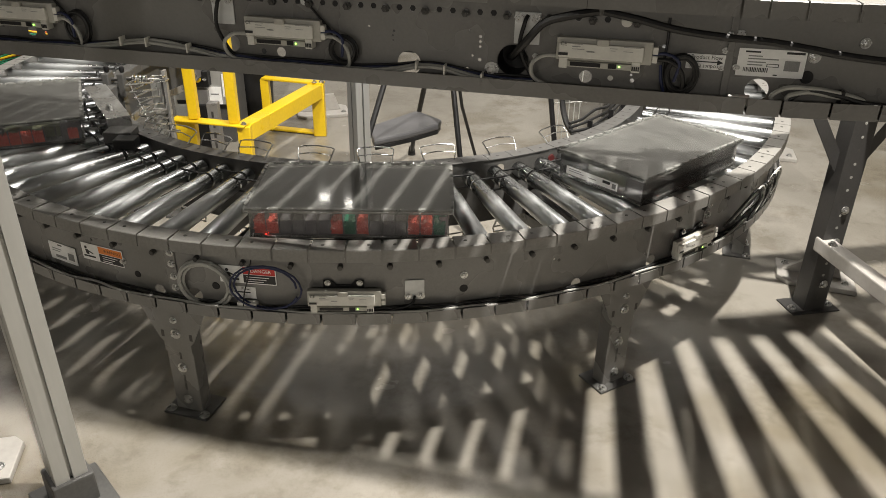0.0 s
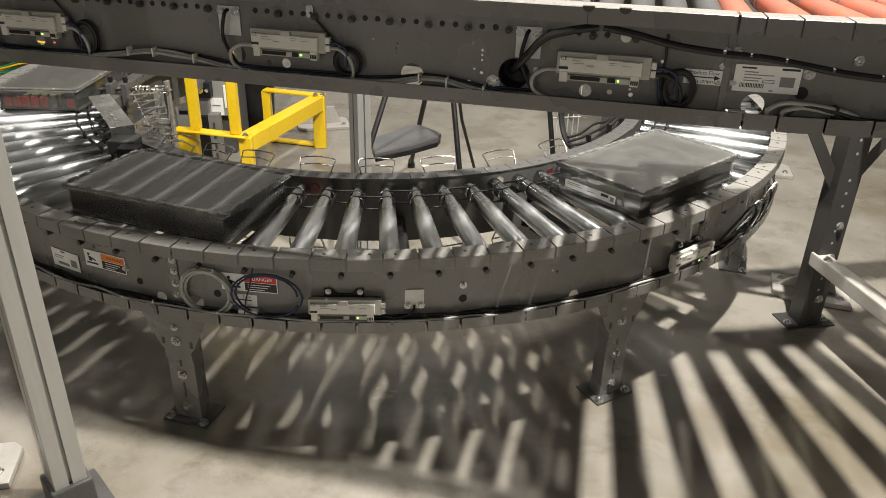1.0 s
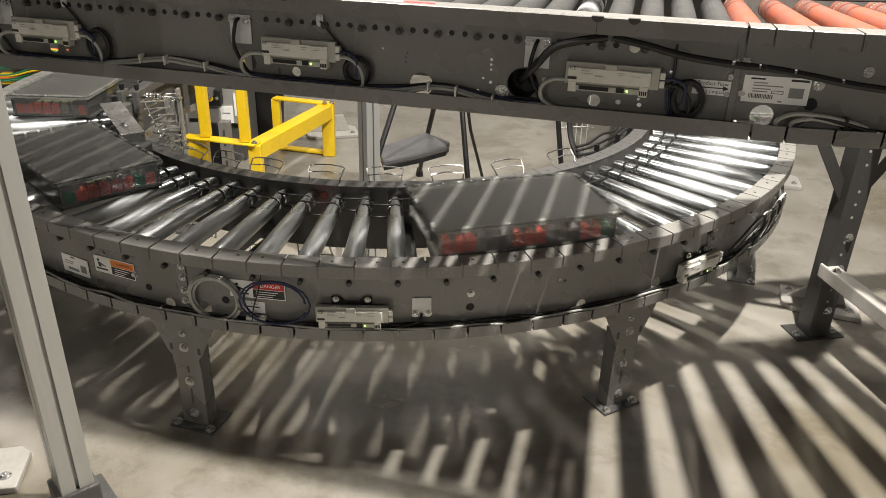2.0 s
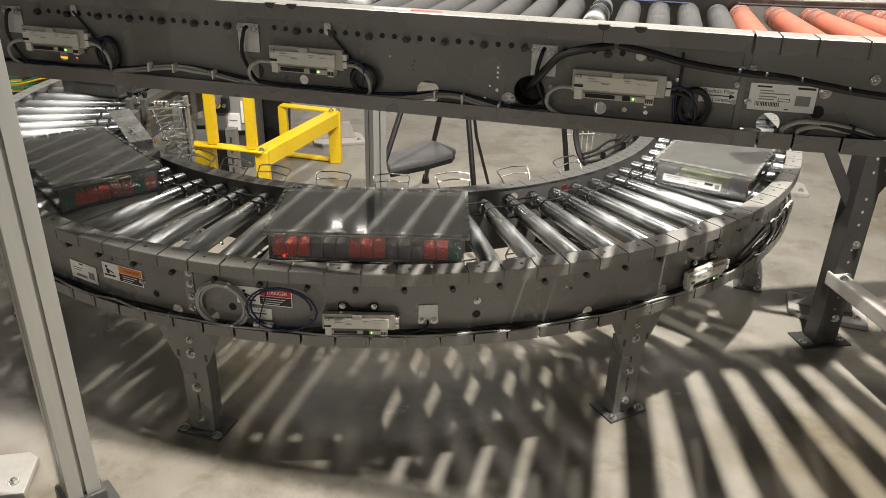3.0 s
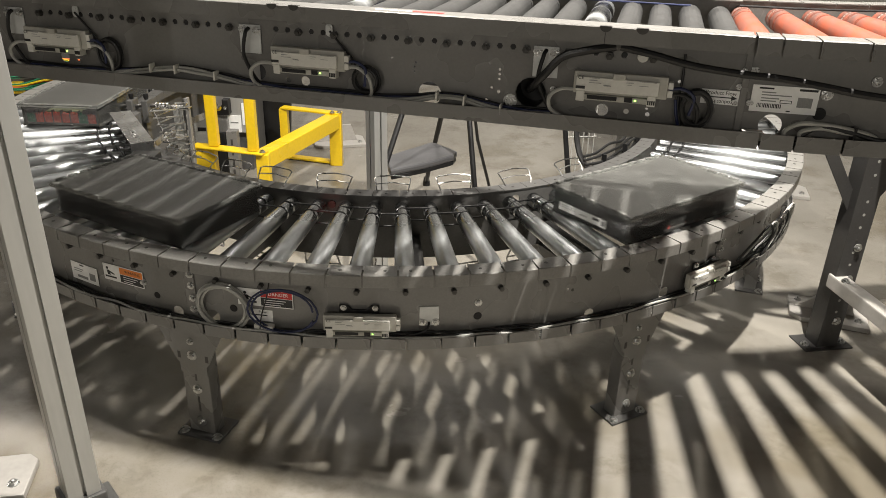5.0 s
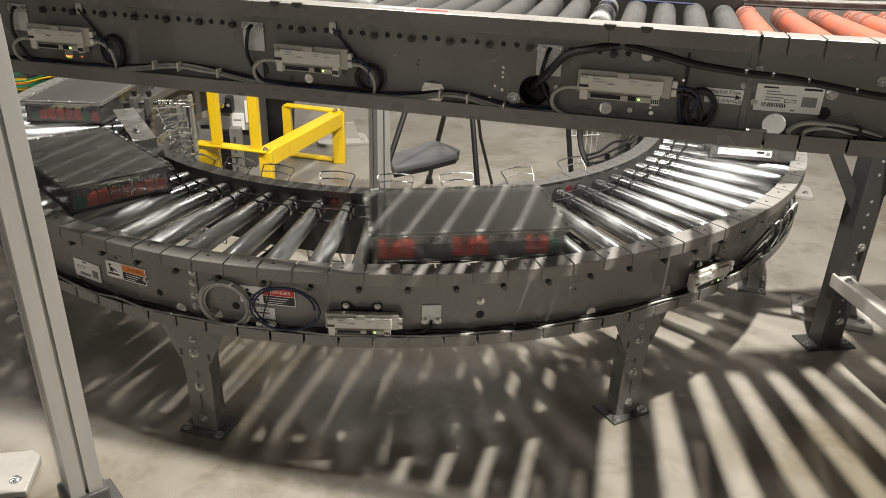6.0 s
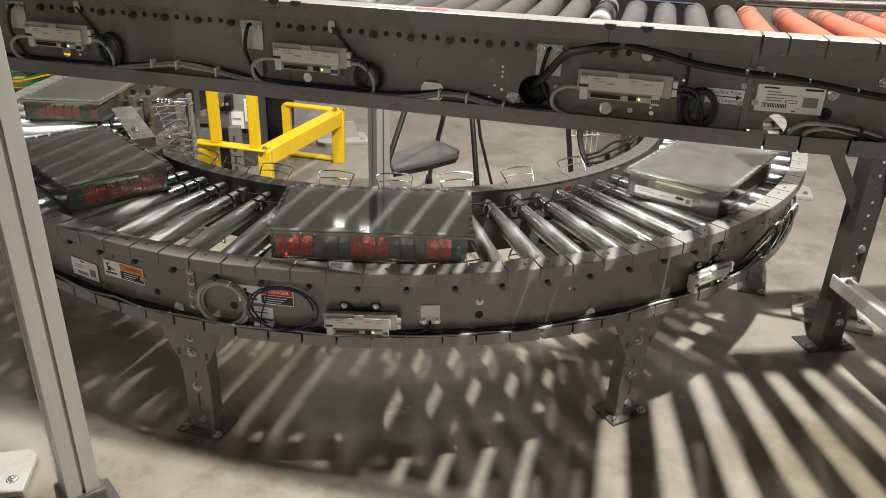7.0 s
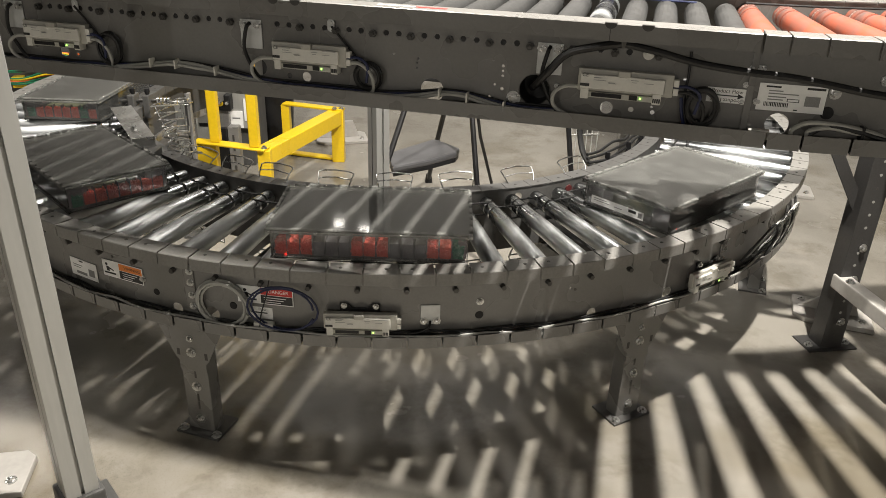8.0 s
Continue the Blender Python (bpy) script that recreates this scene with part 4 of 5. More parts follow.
def rear_channel():
    s = Shape()
    sec = [(WIDE - 0.003, ZU - HS), (WIDE, ZU - HS), (WIDE, ZU), (WIDE - 0.03, ZU), (WIDE - 0.03, ZU - 0.003), (WIDE - 0.003, ZU - 0.003)]
    n = len(sec)
    vs = [along(q, o, z) for q in (S0, S1 + 0.02) for o, z in sec]
    return s.add(vs, [[i, (i + 1) % n, n + (i + 1) % n, n + i] for i in range(n)] + [list(range(n)), list(range(n, 2 * n))[::-1]])


upper = upper_conveyor()

# the curve that follows it
PX, PY, _ = along(S1 + 0.002, 0, 0)
C2X, C2Y = PX - R * UY, PY + R * UX
B0 = math.degrees(math.atan2(-UX, UY))     # where the curve starts


def upper_curve():
    t = thing("curved_roller_conveyor", "grey curved roller conveyor above, with orange sleeved rollers", "conveyor", at=Matrix.Translation((C2X, C2Y, 0)))
    b1 = B0 + 88
    curved_web(R - 0.038, ZU - HS + 0.002, ZU - 0.002, B0, b1, [(B0 + 2.05, 1.138, 0.024)], GREY, "outer_side_channel", t, "grey punched curved side channel")
    curved_web(R - WIDE, ZU - HS + 0.002, ZU - 0.002, B0, b1, [], GREY, "inner_side_channel", t, "grey inner side channel")
    rin = flange_top(R - WIDE + 0.003, R - WIDE - 0.05, ZU, 0.036, 4.2)
    edges = [0.0, 1.62, 3.85, 6.9] + [6.9 + 3.09 * k for k in range(1, 27)]
    for a, b in zip(edges, edges[1:]):
        part("flange_piece", flange_top(R - 0.060, R, ZU, 0.036, b - a - 0.13), GREY, t, at=turned(B0 + (a + b) / 2))
        part("lower_flange_piece", flange_low(R - 0.038, R, ZU - HS, 0.034, b - a - 0.16), GREY, t, at=turned(B0 + (a + b) / 2 - 0.25))
    for k in range(20):
        part("flange_piece", rin, GREY, t, at=turned(B0 + 2.2 + 4.3 * k))
    roller = tapered_roller(R - WIDE + 0.015, R - 0.045, 0.0275, 0.0362, ZU - 0.014, ORANGE)
    x = R - WIDE + 0.015 + (WIDE - 0.06) * 0.055
    groove = Shape().lathe((x - 0.006, 0, ZU - 0.0420), (x + 0.006, 0, ZU - 0.0420), [(0, 0.0276), (0.5, 0.0284), (1, 0.0276)], 20).mesh("roller_ring", CABLEGREY)
    for i in range(20):
        ob = part("roller", roller, ORANGE, t, at=turned(B0 + 1.0 + 4.4 * i))
        part("roller_ring", groove, CABLEGREY, ob, "pale ring in the roller groove")
    cable(t, [polar(B0 + 0.5 + 2.2 * k, R - WIDE + 0.045, ZU - 0.011) for k in range(12)], 0.0028, RUBBER, "thin black drive belt over the rollers", "drive_belt")
    part("bolt", BOLT_BIG, BOLT, t, at=flat(B0 + 5.25, R - 0.038, 1.212) @ Matrix.Scale(0.8, 4))
    part("bolt", BOLT_MID, DARKBOLT, t, at=flat(B0 + 8.2, R - 0.038, 1.243))
    for a, z in ((0.45, 1.251), (0.55, 1.183)):
        part("bolt", BOLT_MID, BOLT, t, at=flat(B0 + a, R - 0.038, z) @ Matrix.Scale(0.62, 4))
    # Black disc laid on the web for the darkness of an open hole.
    part("dark_hole_disc", Shape().lathe((0, 0, 0), (0, 0, 0.0015), [(0, 0.0135), (1, 0.013)], 20), BLACK, t, "black disc standing in for a dark round hole", at=flat(B0 + 5.05, R - 0.038, 1.170))
    lb = label_sheet(t, flat(B0 + 2.6, R - 0.0362, 1.195), 0.132, 0.056, "white rating label with print and a bar code",
                     [(0.1, 0.86, 0.32, 0.92, INK), (0.7, 0.86, 0.97, 0.94, INK), (0.15, 0.72, 0.36, 0.76, INKGREY), (0.15, 0.62, 0.6, 0.66, INKGREY), (0.15, 0.5, 0.42, 0.54, INKGREY), (0.15, 0.4, 0.38, 0.44, INKGREY),
                      (0.44, 0.36, 0.62, 0.38, INK), (0.44, 0.46, 0.62, 0.48, INK), (0.44, 0.36, 0.45, 0.48, INK), (0.61, 0.36, 0.62, 0.48, INK), (0.70, 0.25, 0.92, 0.62, INKGREY), (0.56, 0.06, 0.62, 0.1, INK)], name="rating_label")
    rnd = random.Random(3)
    x = -0.052
    while x < -0.004:
        w = 0.0008 + 0.0016 * rnd.random()
        part("bar", Shape().box(x, -0.019, 0.0008, x + w, -0.010, 0.0012), INK, lb, smooth=0)
        x += w + 0.0009 + 0.001 * rnd.random()
    for k, (dz, rr) in enumerate(((0.0, 0.0048), (0.008, 0.0048))):
        pts = [polar(B0 + 3.2 + 0.9 * k, R - 0.02, 1.112), polar(B0 + 2.9 + 1.0 * k, R - 0.012, 1.135), polar(B0 + 3.8 + 1.0 * k, R - 0.010, 1.154 - dz), polar(B0 + 5.5, R - 0.012, 1.154 - dz), polar(B0 + 7.2, R - 0.014, 1.146 - dz), polar(B0 + 8.6, R - 0.016, 1.134), polar(B0 + 9.3, R - 0.02, 1.112)]
        cable(t, pts, rr, CABLEGREY, "pale grey cable bundle in the flange")
    cable(t, [polar(B0 + 3.6, R - 0.016, 1.115), polar(B0 + 5, R - 0.012, 1.148), polar(B0 + 7, R - 0.012, 1.142), polar(B0 + 9, R - 0.012, 1.128), polar(B0 + 13, R - 0.012, 1.12)], 0.005, RUBBER, "black cable in the flange")
    part("connector", Shape().box(-0.022, -0.010, 0, 0.022, 0.010, 0.018), CREAM, t, "cream cable connector", bevel=0.002, at=flat(B0 + 0.9, R - 0.034, 1.118))
    part("cable_tie", Shape().box(-0.003, -0.014, 0, 0.003, 0.014, 0.02), BLACK, t, at=flat(B0 + 7.3, R - 0.028, 1.138))
    return t


upper_bend = upper_curve()


# ---- trays on the lower conveyor ----
TL, TW, TH = 0.548, 0.328, 0.094
CELLS = 15


def bead_mesh(seed, mat, w=0.0153, d=0.030, h=0.041):
    """A heap of small round goods filling one cell."""
    rnd = random.Random(seed)
    s = Shape()
    t = (1 + 5 ** 0.5) / 2
    iv = [(-1, t, 0), (1, t, 0), (-1, -t, 0), (1, -t, 0), (0, -1, t), (0, 1, t), (0, -1, -t), (0, 1, -t), (t, 0, -1), (t, 0, 1), (-t, 0, -1), (-t, 0, 1)]
    fv = [(0, 11, 5), (0, 5, 1), (0, 1, 7), (0, 7, 10), (0, 10, 11), (1, 5, 9), (5, 11, 4), (11, 10, 2), (10, 7, 6), (7, 1, 8), (3, 9, 4), (3, 4, 2), (3, 2, 6), (3, 6, 8), (3, 8, 9), (4, 9, 5), (2, 4, 11), (6, 2, 10), (8, 6, 7), (9, 8, 1)]
    s.box(-w * 0.95, -d * 0.9, 0.0, w * 0.95, d * 0.9, h * 0.86)
    for k in range(96):
        c = (rnd.uniform(-w, w), -d + 0.003 * rnd.random() if k < 64 else rnd.uniform(-d, d), rnd.uniform(0.002, h) if k < 64 else h * rnd.uniform(0.85, 1.02))
        r = rnd.uniform(0.0022, 0.0034) / 1.9
        m = Matrix.Translation(c) @ Euler((rnd.random() * 6, rnd.random() * 6, rnd.random() * 6)).to_matrix().to_4x4()
        s.add([(x * r, y * r, z * r) for x, y, z in iv], fv, m)
    return s.mesh("beads", mat, smooth=60)


RED_HEAPS = [bead_mesh(k, REDBEAD) for k in range(3)]
GREEN_HEAP = bead_mesh(9, GREENBEAD)
END_HEAPS = [bead_mesh(20 + k, REDBEAD, 0.0172, 0.010, 0.040) for k in range(2)]
END_GREEN = bead_mesh(27, GREENBEAD, 0.0172, 0.010, 0.040)
END_DIV = Shape().box(-0.012, -0.0011, 0.0, 0.012, 0.0011, 0.052).mesh("divider", TRAYGREY)


def tray(fill, side_fill, label):
    """A shallow clear-lidded tray with a ribbed rim and a row of small cells along each long side."""
    t = thing("parts_tray", label, "tray", "trays on the conveyor")
    x, y = TL / 2, TW / 2
    part("base", Shape().box(-x + 0.012, -y + 0.010, 0.0, x - 0.012, y - 0.010, 0.010), SIDE, t, "clear plastic base", bevel=0.003)
    part("floor_panel", Shape().box(-x + 0.016, -y + 0.014, 0.0105, x - 0.016, y - 0.014, 0.014), TRAYGREY, t, "dark grey insert floor")
    for sy in (-1, 1):
        part("side_wall", Shape().box(-x + 0.006, sy * (y - 0.006) - 0.001, 0.006, x - 0.006, sy * (y - 0.006) + 0.001, TH - 0.008), SIDE, t, "clear plastic side wall", smooth=0)
    for sx in (-1, 1):
        part("end_wall", Shape().box(sx * (x - 0.007) - 0.001, -y + 0.0075, 0.006, sx * (x - 0.007) + 0.001, y - 0.0075, TH - 0.008), SIDE, t, "clear plastic end wall", smooth=0)
    # stacking rail along the foot of each long side
    for sy in (-1, 1):
        part("foot_rail", Shape().box(-x + 0.004, sy * (y - 0.005) - 0.004, 0.0, x - 0.004, sy * (y - 0.005) + 0.004, 0.013), SIDE, t, "clear plastic foot rail", bevel=0.002)
    lid = Shape().box(-x - 0.006, -y - 0.006, TH - 0.004, x + 0.006, y + 0.006, TH)
    part("lid", lid, LID, t, "scuffed clear plastic lid", bevel=0.0015, smooth=0)
    for sy in (-1, 1):
        part("rim", Shape().box(-x - 0.006, sy * (y + 0.002) - 0.004, TH - 0.012, x + 0.006, sy * (y + 0.002) + 0.004, TH - 0.0045), RIM, t, "clear ribbed rim under the lid", bevel=0.001)
    for sx in (-1, 1):
        part("rim", Shape().box(sx * (x + 0.002) - 0.004, -y + 0.003, TH - 0.012, sx * (x + 0.002) + 0.004, y - 0.003, TH - 0.0045), RIM, t, "clear ribbed rim under the lid", bevel=0.001)
    clip = Shape().box(-0.0165, -0.005, -0.002, 0.0165, 0.005, 0.0040).mesh("rim_clip", RIM, 0.001)
    for k in range(12):
        for sy in (-1, 1):
            part("rim_clip", clip, RIM, t, at=Matrix.Translation((-x + 0.03 + k * (TL - 0.06) / 11, sy * (y + 0.002), TH)))
    for k in range(7):
        for sx in (-1, 1):
            part("rim_clip", clip, RIM, t, at=Matrix.Translation((sx * (x + 0.002), -y + 0.035 + k * (TW - 0.07) / 6, TH)) @ Matrix.Rotation(math.pi / 2, 4, "Z"))
    # dividers
    div = Shape().box(-0.0011, -0.030, 0.0, 0.0011, 0.030, 0.058).mesh("divider", TRAYGREY)
    step = (TL - 0.03) / CELLS
    for sy in (-1, 1):
        for k in range(CELLS + 1):
            part("divider", div, TRAYGREY, t, at=Matrix.Translation((-x + 0.015 + k * step, sy * (y - 0.040), 0.0145)))
        part("cell_back", Shape().box(-x + 0.014, sy * (y - 0.073) - 0.001, 0.0145, x - 0.014, sy * (y - 0.073) + 0.001, 0.066), TRAYGREY, t, "dark grey cell back")
    for k, c in enumerate(fill):
        q = Matrix.Translation((-x + 0.015 + (k + 0.5) * step, -(y - 0.040), 0.0145))
        if c == "r":
            part("beads", RED_HEAPS[k % 3], REDBEAD, t, "small red goods in a cell", at=q)
        elif c == "g":
            part("beads", GREEN_HEAP, GREENBEAD, t, "small green goods in a cell", at=q)
        else:
            part("cell_filler", Shape().box(-step * 0.42, -0.028, 0.0, step * 0.42, 0.028, 0.040), TRAYGREY, t, at=q)
    # inner deck and the cells on the short ends
    part("inner_deck", Shape().box(-x + 0.06, -y + 0.076, 0.0145, x - 0.06, y - 0.076, 0.052), DECK, t, "dark olive inner deck", bevel=0.002)
    n2 = len(side_fill)
    st2 = (TW - 0.034) / n2
    for k, c in enumerate(side_fill):
        q = Matrix.Translation((x - 0.0225, -y + 0.017 + (k + 0.5) * st2, 0.0145)) @ Matrix.Rotation(math.pi / 2, 4, "Z")
        if c == "r":
            part("beads", END_HEAPS[k % 2], REDBEAD, t, "small red goods in a cell", at=q)
        elif c == "g":
            part("beads", END_GREEN, GREENBEAD, t, "small green goods in a cell", at=q)
    for k in range(n2 + 1):
        part("divider", END_DIV, TRAYGREY, t, at=Matrix.Translation((x - 0.0215, -y + 0.017 + k * st2, 0.0145)))
    return t


def paper_label(t):
    """A strip label on the leading short end."""
    x = TL / 2
    m = Matrix(((0, 0, -1, -x + 0.0035), (-1, 0, 0, 0.03), (0, 1, 0, 0.034), (0, 0, 0, 1)))
    ob = label_sheet(t, m, 0.20, 0.026, "white strip label with print", [(0.05, 0.7, 0.3, 0.78, INKGREY), (0.05, 0.45, 0.35, 0.52, INKGREY), (0.45, 0.4, 0.6, 0.5, INKGREY), (0.72, 0.5, 0.86, 0.85, INK), (0.9, 0.2, 0.97, 0.8, INKGREY)], name="strip_label")
    return ob


trays = {
    "P": tray("rrrr.rr..r.rrrg", "rrrrr..r", "clear lidded tray of red goods moving off round the bend"),
    "A": tray("rr....rgr..wrrg", "grrrrrgr", "clear lidded tray with red and green goods in its cells"),
    "B": tray("rrr...rrr...rrg", "grrrrrrr", "clear lidded tray with three groups of red goods"),
    "C": tray("rrr...rrr...rrg", "rrrrrrrg", "clear lidded tray with a white strip label on its end"),
    "D": tray("rrr...rrr...rrg", "rrrrrrrr", "pale reflecting lidded tray with a white strip label"),
}
for key in "BCD":
    paper_label(trays[key])


# ---- posts, stand and chair ----
def profile_post(x, y, side, turn, z1, label, foot=True):
    """A slotted aluminium profile post on a cast foot."""
    t = thing("profile_post", label, "post", "aluminium posts", at=pose(x, y, 0, 0, 0, turn))
    h = side / 2
    g, d = side * 0.055, side * 0.10
    poly = []
    for k in range(4):
        c, s = math.cos(math.pi / 2 * k), math.sin(math.pi / 2 * k)
        for px, py in ((h, -h * 0.97), (h, -g), (h - d, -g), (h - d, -g * 2.2), (h - d * 1.6, -g * 2.2), (h - d * 1.6, g * 2.2), (h - d, g * 2.2), (h - d, g), (h, g), (h, h * 0.97), (h * 0.97, h)):
            poly.append((px * c - py * s, px * s + py * c))
    part("profile", Shape().prism(poly, 0.012, z1), ALU, t, "slotted silver aluminium profile", smooth=0)
    if foot:
        f = part("foot", Shape().box(-h - 0.012, -h - 0.012, 0.0, h + 0.012, h + 0.012, 0.10), DARKGREY, t, "dark cast foot sleeve", bevel=0.006)
        part("base_flange", Shape().box(-h - 0.05, -h - 0.05, 0.0, h + 0.05, h + 0.05, 0.012), DARKGREY, t, "dark steel base flange", bevel=0.004)
    return t


profile_post(-0.957, 1.544, 0.082, 42, 1.60, "silver slotted aluminium post on a dark cast foot")
profile_post(-0.281, 2.9, 0.062, 40, 1.6, "slim silver slotted aluminium post inside the bend")


def yellow_stand():
    t = thing("yellow_stand", "welded yellow steel stand on the concrete floor", "stand")
    z = 0.335

    def bar(a, b, w, h, nm="beam", lab=""):
        a, b = Vector(a), Vector(b)
        d = b - a
        m = Matrix.Translation(a) @ Vector((d.x, d.y, 0)).to_track_quat("X", "Z").to_matrix().to_4x4()
        part(nm, Shape().box(0, -w / 2, -h, d.length, w / 2, 0, m), YELLOW, t, lab, bevel=0.004)
    FR, FL = (-0.93, 3.70, z), (-1.33, 3.80, z)
    BR, BL = (-0.69, 4.50, z), (-1.03, 4.60, z)
    bar(FL, FR, 0.075, 0.010, "top_plate", "flat yellow top plate")
    bar((-0.955, 3.74, z - 0.010), BR, 0.085, 0.085, "beam", "yellow box beam")
    bar(BL, (-0.65, 4.49, z), 0.06, 0.014, "top_plate")
    bar((-1.03, 4.60, 0.02), (-0.66, 4.50, 0.02), 0.06, 0.014, "base_bar")
    for x, y, w in ((-0.945, 3.715, 0.065), (-1.26, 3.79, 0.10), (-0.685, 4.50, 0.075), (-1.02, 4.60, 0.05)):
        part("leg", Shape().box(x - w / 2, y - 0.03, 0.0, x + w / 2, y + 0.03, z - 0.011), YELLOW, t, "yellow steel leg", bevel=0.004)
    for x, y in ((-1.213, 3.785), (-0.995, 3.725)):
        part("upright", Shape().box(x - 0.025, y - 0.025, z + 0.001, x + 0.025, y + 0.025, 1.25), YELLOW, t, "yellow square upright", bevel=0.005)
    for x, y in ((-0.945, 3.70), (-0.66, 4.49), (-0.70, 4.48)):
        part("bolt", BOLT_BIG, BOLT, t, at=Matrix.Translation((x, y, z)))
    return t


yellow_stand()


def folding_chair():
    t = thing("folding_chair", "black folding chair with a grey plastic seat, turned aside", "chair")
    seat = Shape()
    outline = [(-0.251, 3.202), (-0.099, 3.308), (0.035, 3.433), (0.051, 3.499), (-0.052, 3.617), (-0.082, 3.631), (-0.26, 3.425), (-0.275, 3.318)]
    seat.prism(outline, 0.405, 0.437)
    part("seat", seat, SEAT, t, "grey moulded plastic seat", bevel=0.010)
    skirt = Shape().prism([(-0.117 + (x - -0.117) * 0.97, 3.429 + (y - 3.429) * 0.97) for x, y in outline], 0.385, 0.406)
    part("seat_frame", skirt, BLACK, t, "black frame under the seat", bevel=0.004)

    def tube(nm, pts, r=0.0125):
        part(nm, Shape().tube(pts, r, 10), BLACK, t, "black steel tube")
    tube("front_leg", [(-0.42, 2.95, 0.02), (-0.335, 3.05, 0.27), (-0.16, 3.38, 0.80), (-0.11, 3.47, 0.98)])
    tube("front_leg", [(0.175, 3.14, 0.02), (0.13, 3.25, 0.36), (0.075, 3.45, 0.82), (0.06, 3.52, 0.98)])
    tube("rear_leg", [(-0.115, 4.18, 0.02), (-0.09, 3.95, 0.22), (0.0, 3.45, 0.76), (0.02, 3.38, 0.84)])
    tube("rear_leg", [(0.26, 3.95, 0.02), (0.15, 3.62, 0.46), (0.11, 3.45, 0.72)], 0.008)
    tube("crossbar", [(-0.16, 3.36, 0.80), (0.0, 3.45, 0.765)], 0.010)
    for p in ((-0.42, 2.95), (0.175, 3.14), (-0.115, 4.18), (0.26, 3.95)):
        part("rubber_foot", Shape().lathe((p[0], p[1], 0.0), (p[0], p[1], 0.05), [(0, 0.022), (0.3, 0.021), (1, 0.015)], 12), RUBBER, t)
    part("backrest", Shape().box(-0.20, 3.50, 0.80, 0.12, 3.52, 0.98), SEAT, t, "grey plastic backrest", bevel=0.008)
    return t


folding_chair()


def wire_rack():
    t = thing("wire_rack", "small grey wire rack with black cables beside it", "wire rack")
    y = 3.9
    for k in range(6):
        x = 0.640 + 0.028 * k
        part("wire", Shape().tube([(x, y, 0.0), (x, y, 0.75)], 0.003, 6), CABLEGREY, t)
    for z in (0.10, 0.40, 0.60):
        part("cross_wire", Shape().tube([(0.63, y - 0.005, z), (0.79, y - 0.005, z + 0.01)], 0.003, 6), CABLEGREY, t)
    part("frame_tube", Shape().tube([(0.66, 3.55, 0.0), (0.60, 3.58, 0.35), (0.56, 3.6, 0.62), (0.53, 3.62, 0.85)], 0.013, 10), BLACK, t, "black steel tube")
    part("cable", Shape().tube(smooth_path([(0.64, 3.62, 0.75), (0.63, 3.62, 0.56), (0.65, 3.55, 0.42), (0.70, 3.40, 0.38), (0.76, 3.20, 0.50)]), 0.014, 8), RUBBER, t, "thick black cable")
    part("base", Shape().box(0.60, y - 0.05, 0.0, 0.82, y + 0.05, 0.012), DARKGREY, t, bevel=0.003)
    return t


wire_rack()


def right_post():
    """The slotted steel leg that carries the upper bend."""
    t = thing("conveyor_support", "dark grey slotted steel support post with diagonal braces", "support post", at=pose(1.49, 2.55, 0, 0, 0, 10))
    p = Shape().prism([(-0.044, 0.04), (-0.044, -0.035), (0.044, -0.035), (0.044, 0.04), (0.040, 0.04), (0.040, -0.031), (-0.040, -0.031), (-0.040, 0.04)], 0.006, ZU - HS - 0.05)
    part("post", p, CHARCOAL, t, "dark grey folded steel post", bevel=0.001)
    # Holes drawn as flat discs, most coloured pale for brightness seen through them.
    for k in range(20):
        z = 0.06 + 0.05 * k
        part("slot", Shape().lathe((0, -0.035, z), (0, -0.0358, z), [(0, 0.0055), (1, 0.0055)], 10), CREAMDARK if k % 4 else DARKBOLT, t, smooth=0)
    up = Matrix.Rotation(math.pi / 2, 4, "X")
    for z in (0.12, 0.30, 0.43):
        part("bolt", BOLT_BIG, BOLT, t, at=Matrix.Translation((0.012, -0.036, z)) @ up)
    part("foot_plate", Shape().box(-0.10, -0.055, 0.0, 0.10, 0.06, 0.006), CHARCOAL, t, "dark steel foot plate", bevel=0.001)
    for x in (-0.078, 0.078):
        part("anchor_bolt", BOLT_BIG, BOLT, t, at=Matrix.Translation((x, -0.01, 0.006)))
    for sx in (-1, 1):
        part("brace", Shape().prism([(sx * 0.040, 0.56), (sx * 0.040, 0.64), (sx * 0.33, 1.07), (sx * 0.38, 1.07)], -0.005, 0.0, up), CHARCOAL, t, "dark diagonal brace", bevel=0.0008)
    part("head_beam", Shape().box(-0.45, -0.055, ZU - HS - 0.05, 0.45, 0.045, ZU - HS - 0.002), CHARCOAL, t, "dark steel head beam", bevel=0.003)
    part("head_arm", Shape().box(-0.04, -0.75, ZU - HS - 0.05, 0.04, -0.056, ZU - HS - 0.002), CHARCOAL, t, "dark steel beam under the upper bend", bevel=0.003)
    return t


right_post()


def guard_rail():
    t = thing("guard_rail", "scuffed grey square guard rail bolted to the post", "guard rail")
    part("rail", Shape().box(-0.028, -2.0, -0.028, 0.028, 0.0, 0.028), PLATE, t, "scuffed grey square bar", bevel=0.006, at=pose(1.468, 2.545, 0.285, 0, 0, 9))
    part("foot", Shape().box(1.733, 0.62, 0.0, 1.803, 0.68, 0.256), PLATE, t, "grey bar foot", bevel=0.004)
    part("bolt", BOLT_BIG, BOLT, t, at=Matrix.Translation((1.472, 2.47, 0.313)))
    return t


guard_rail()


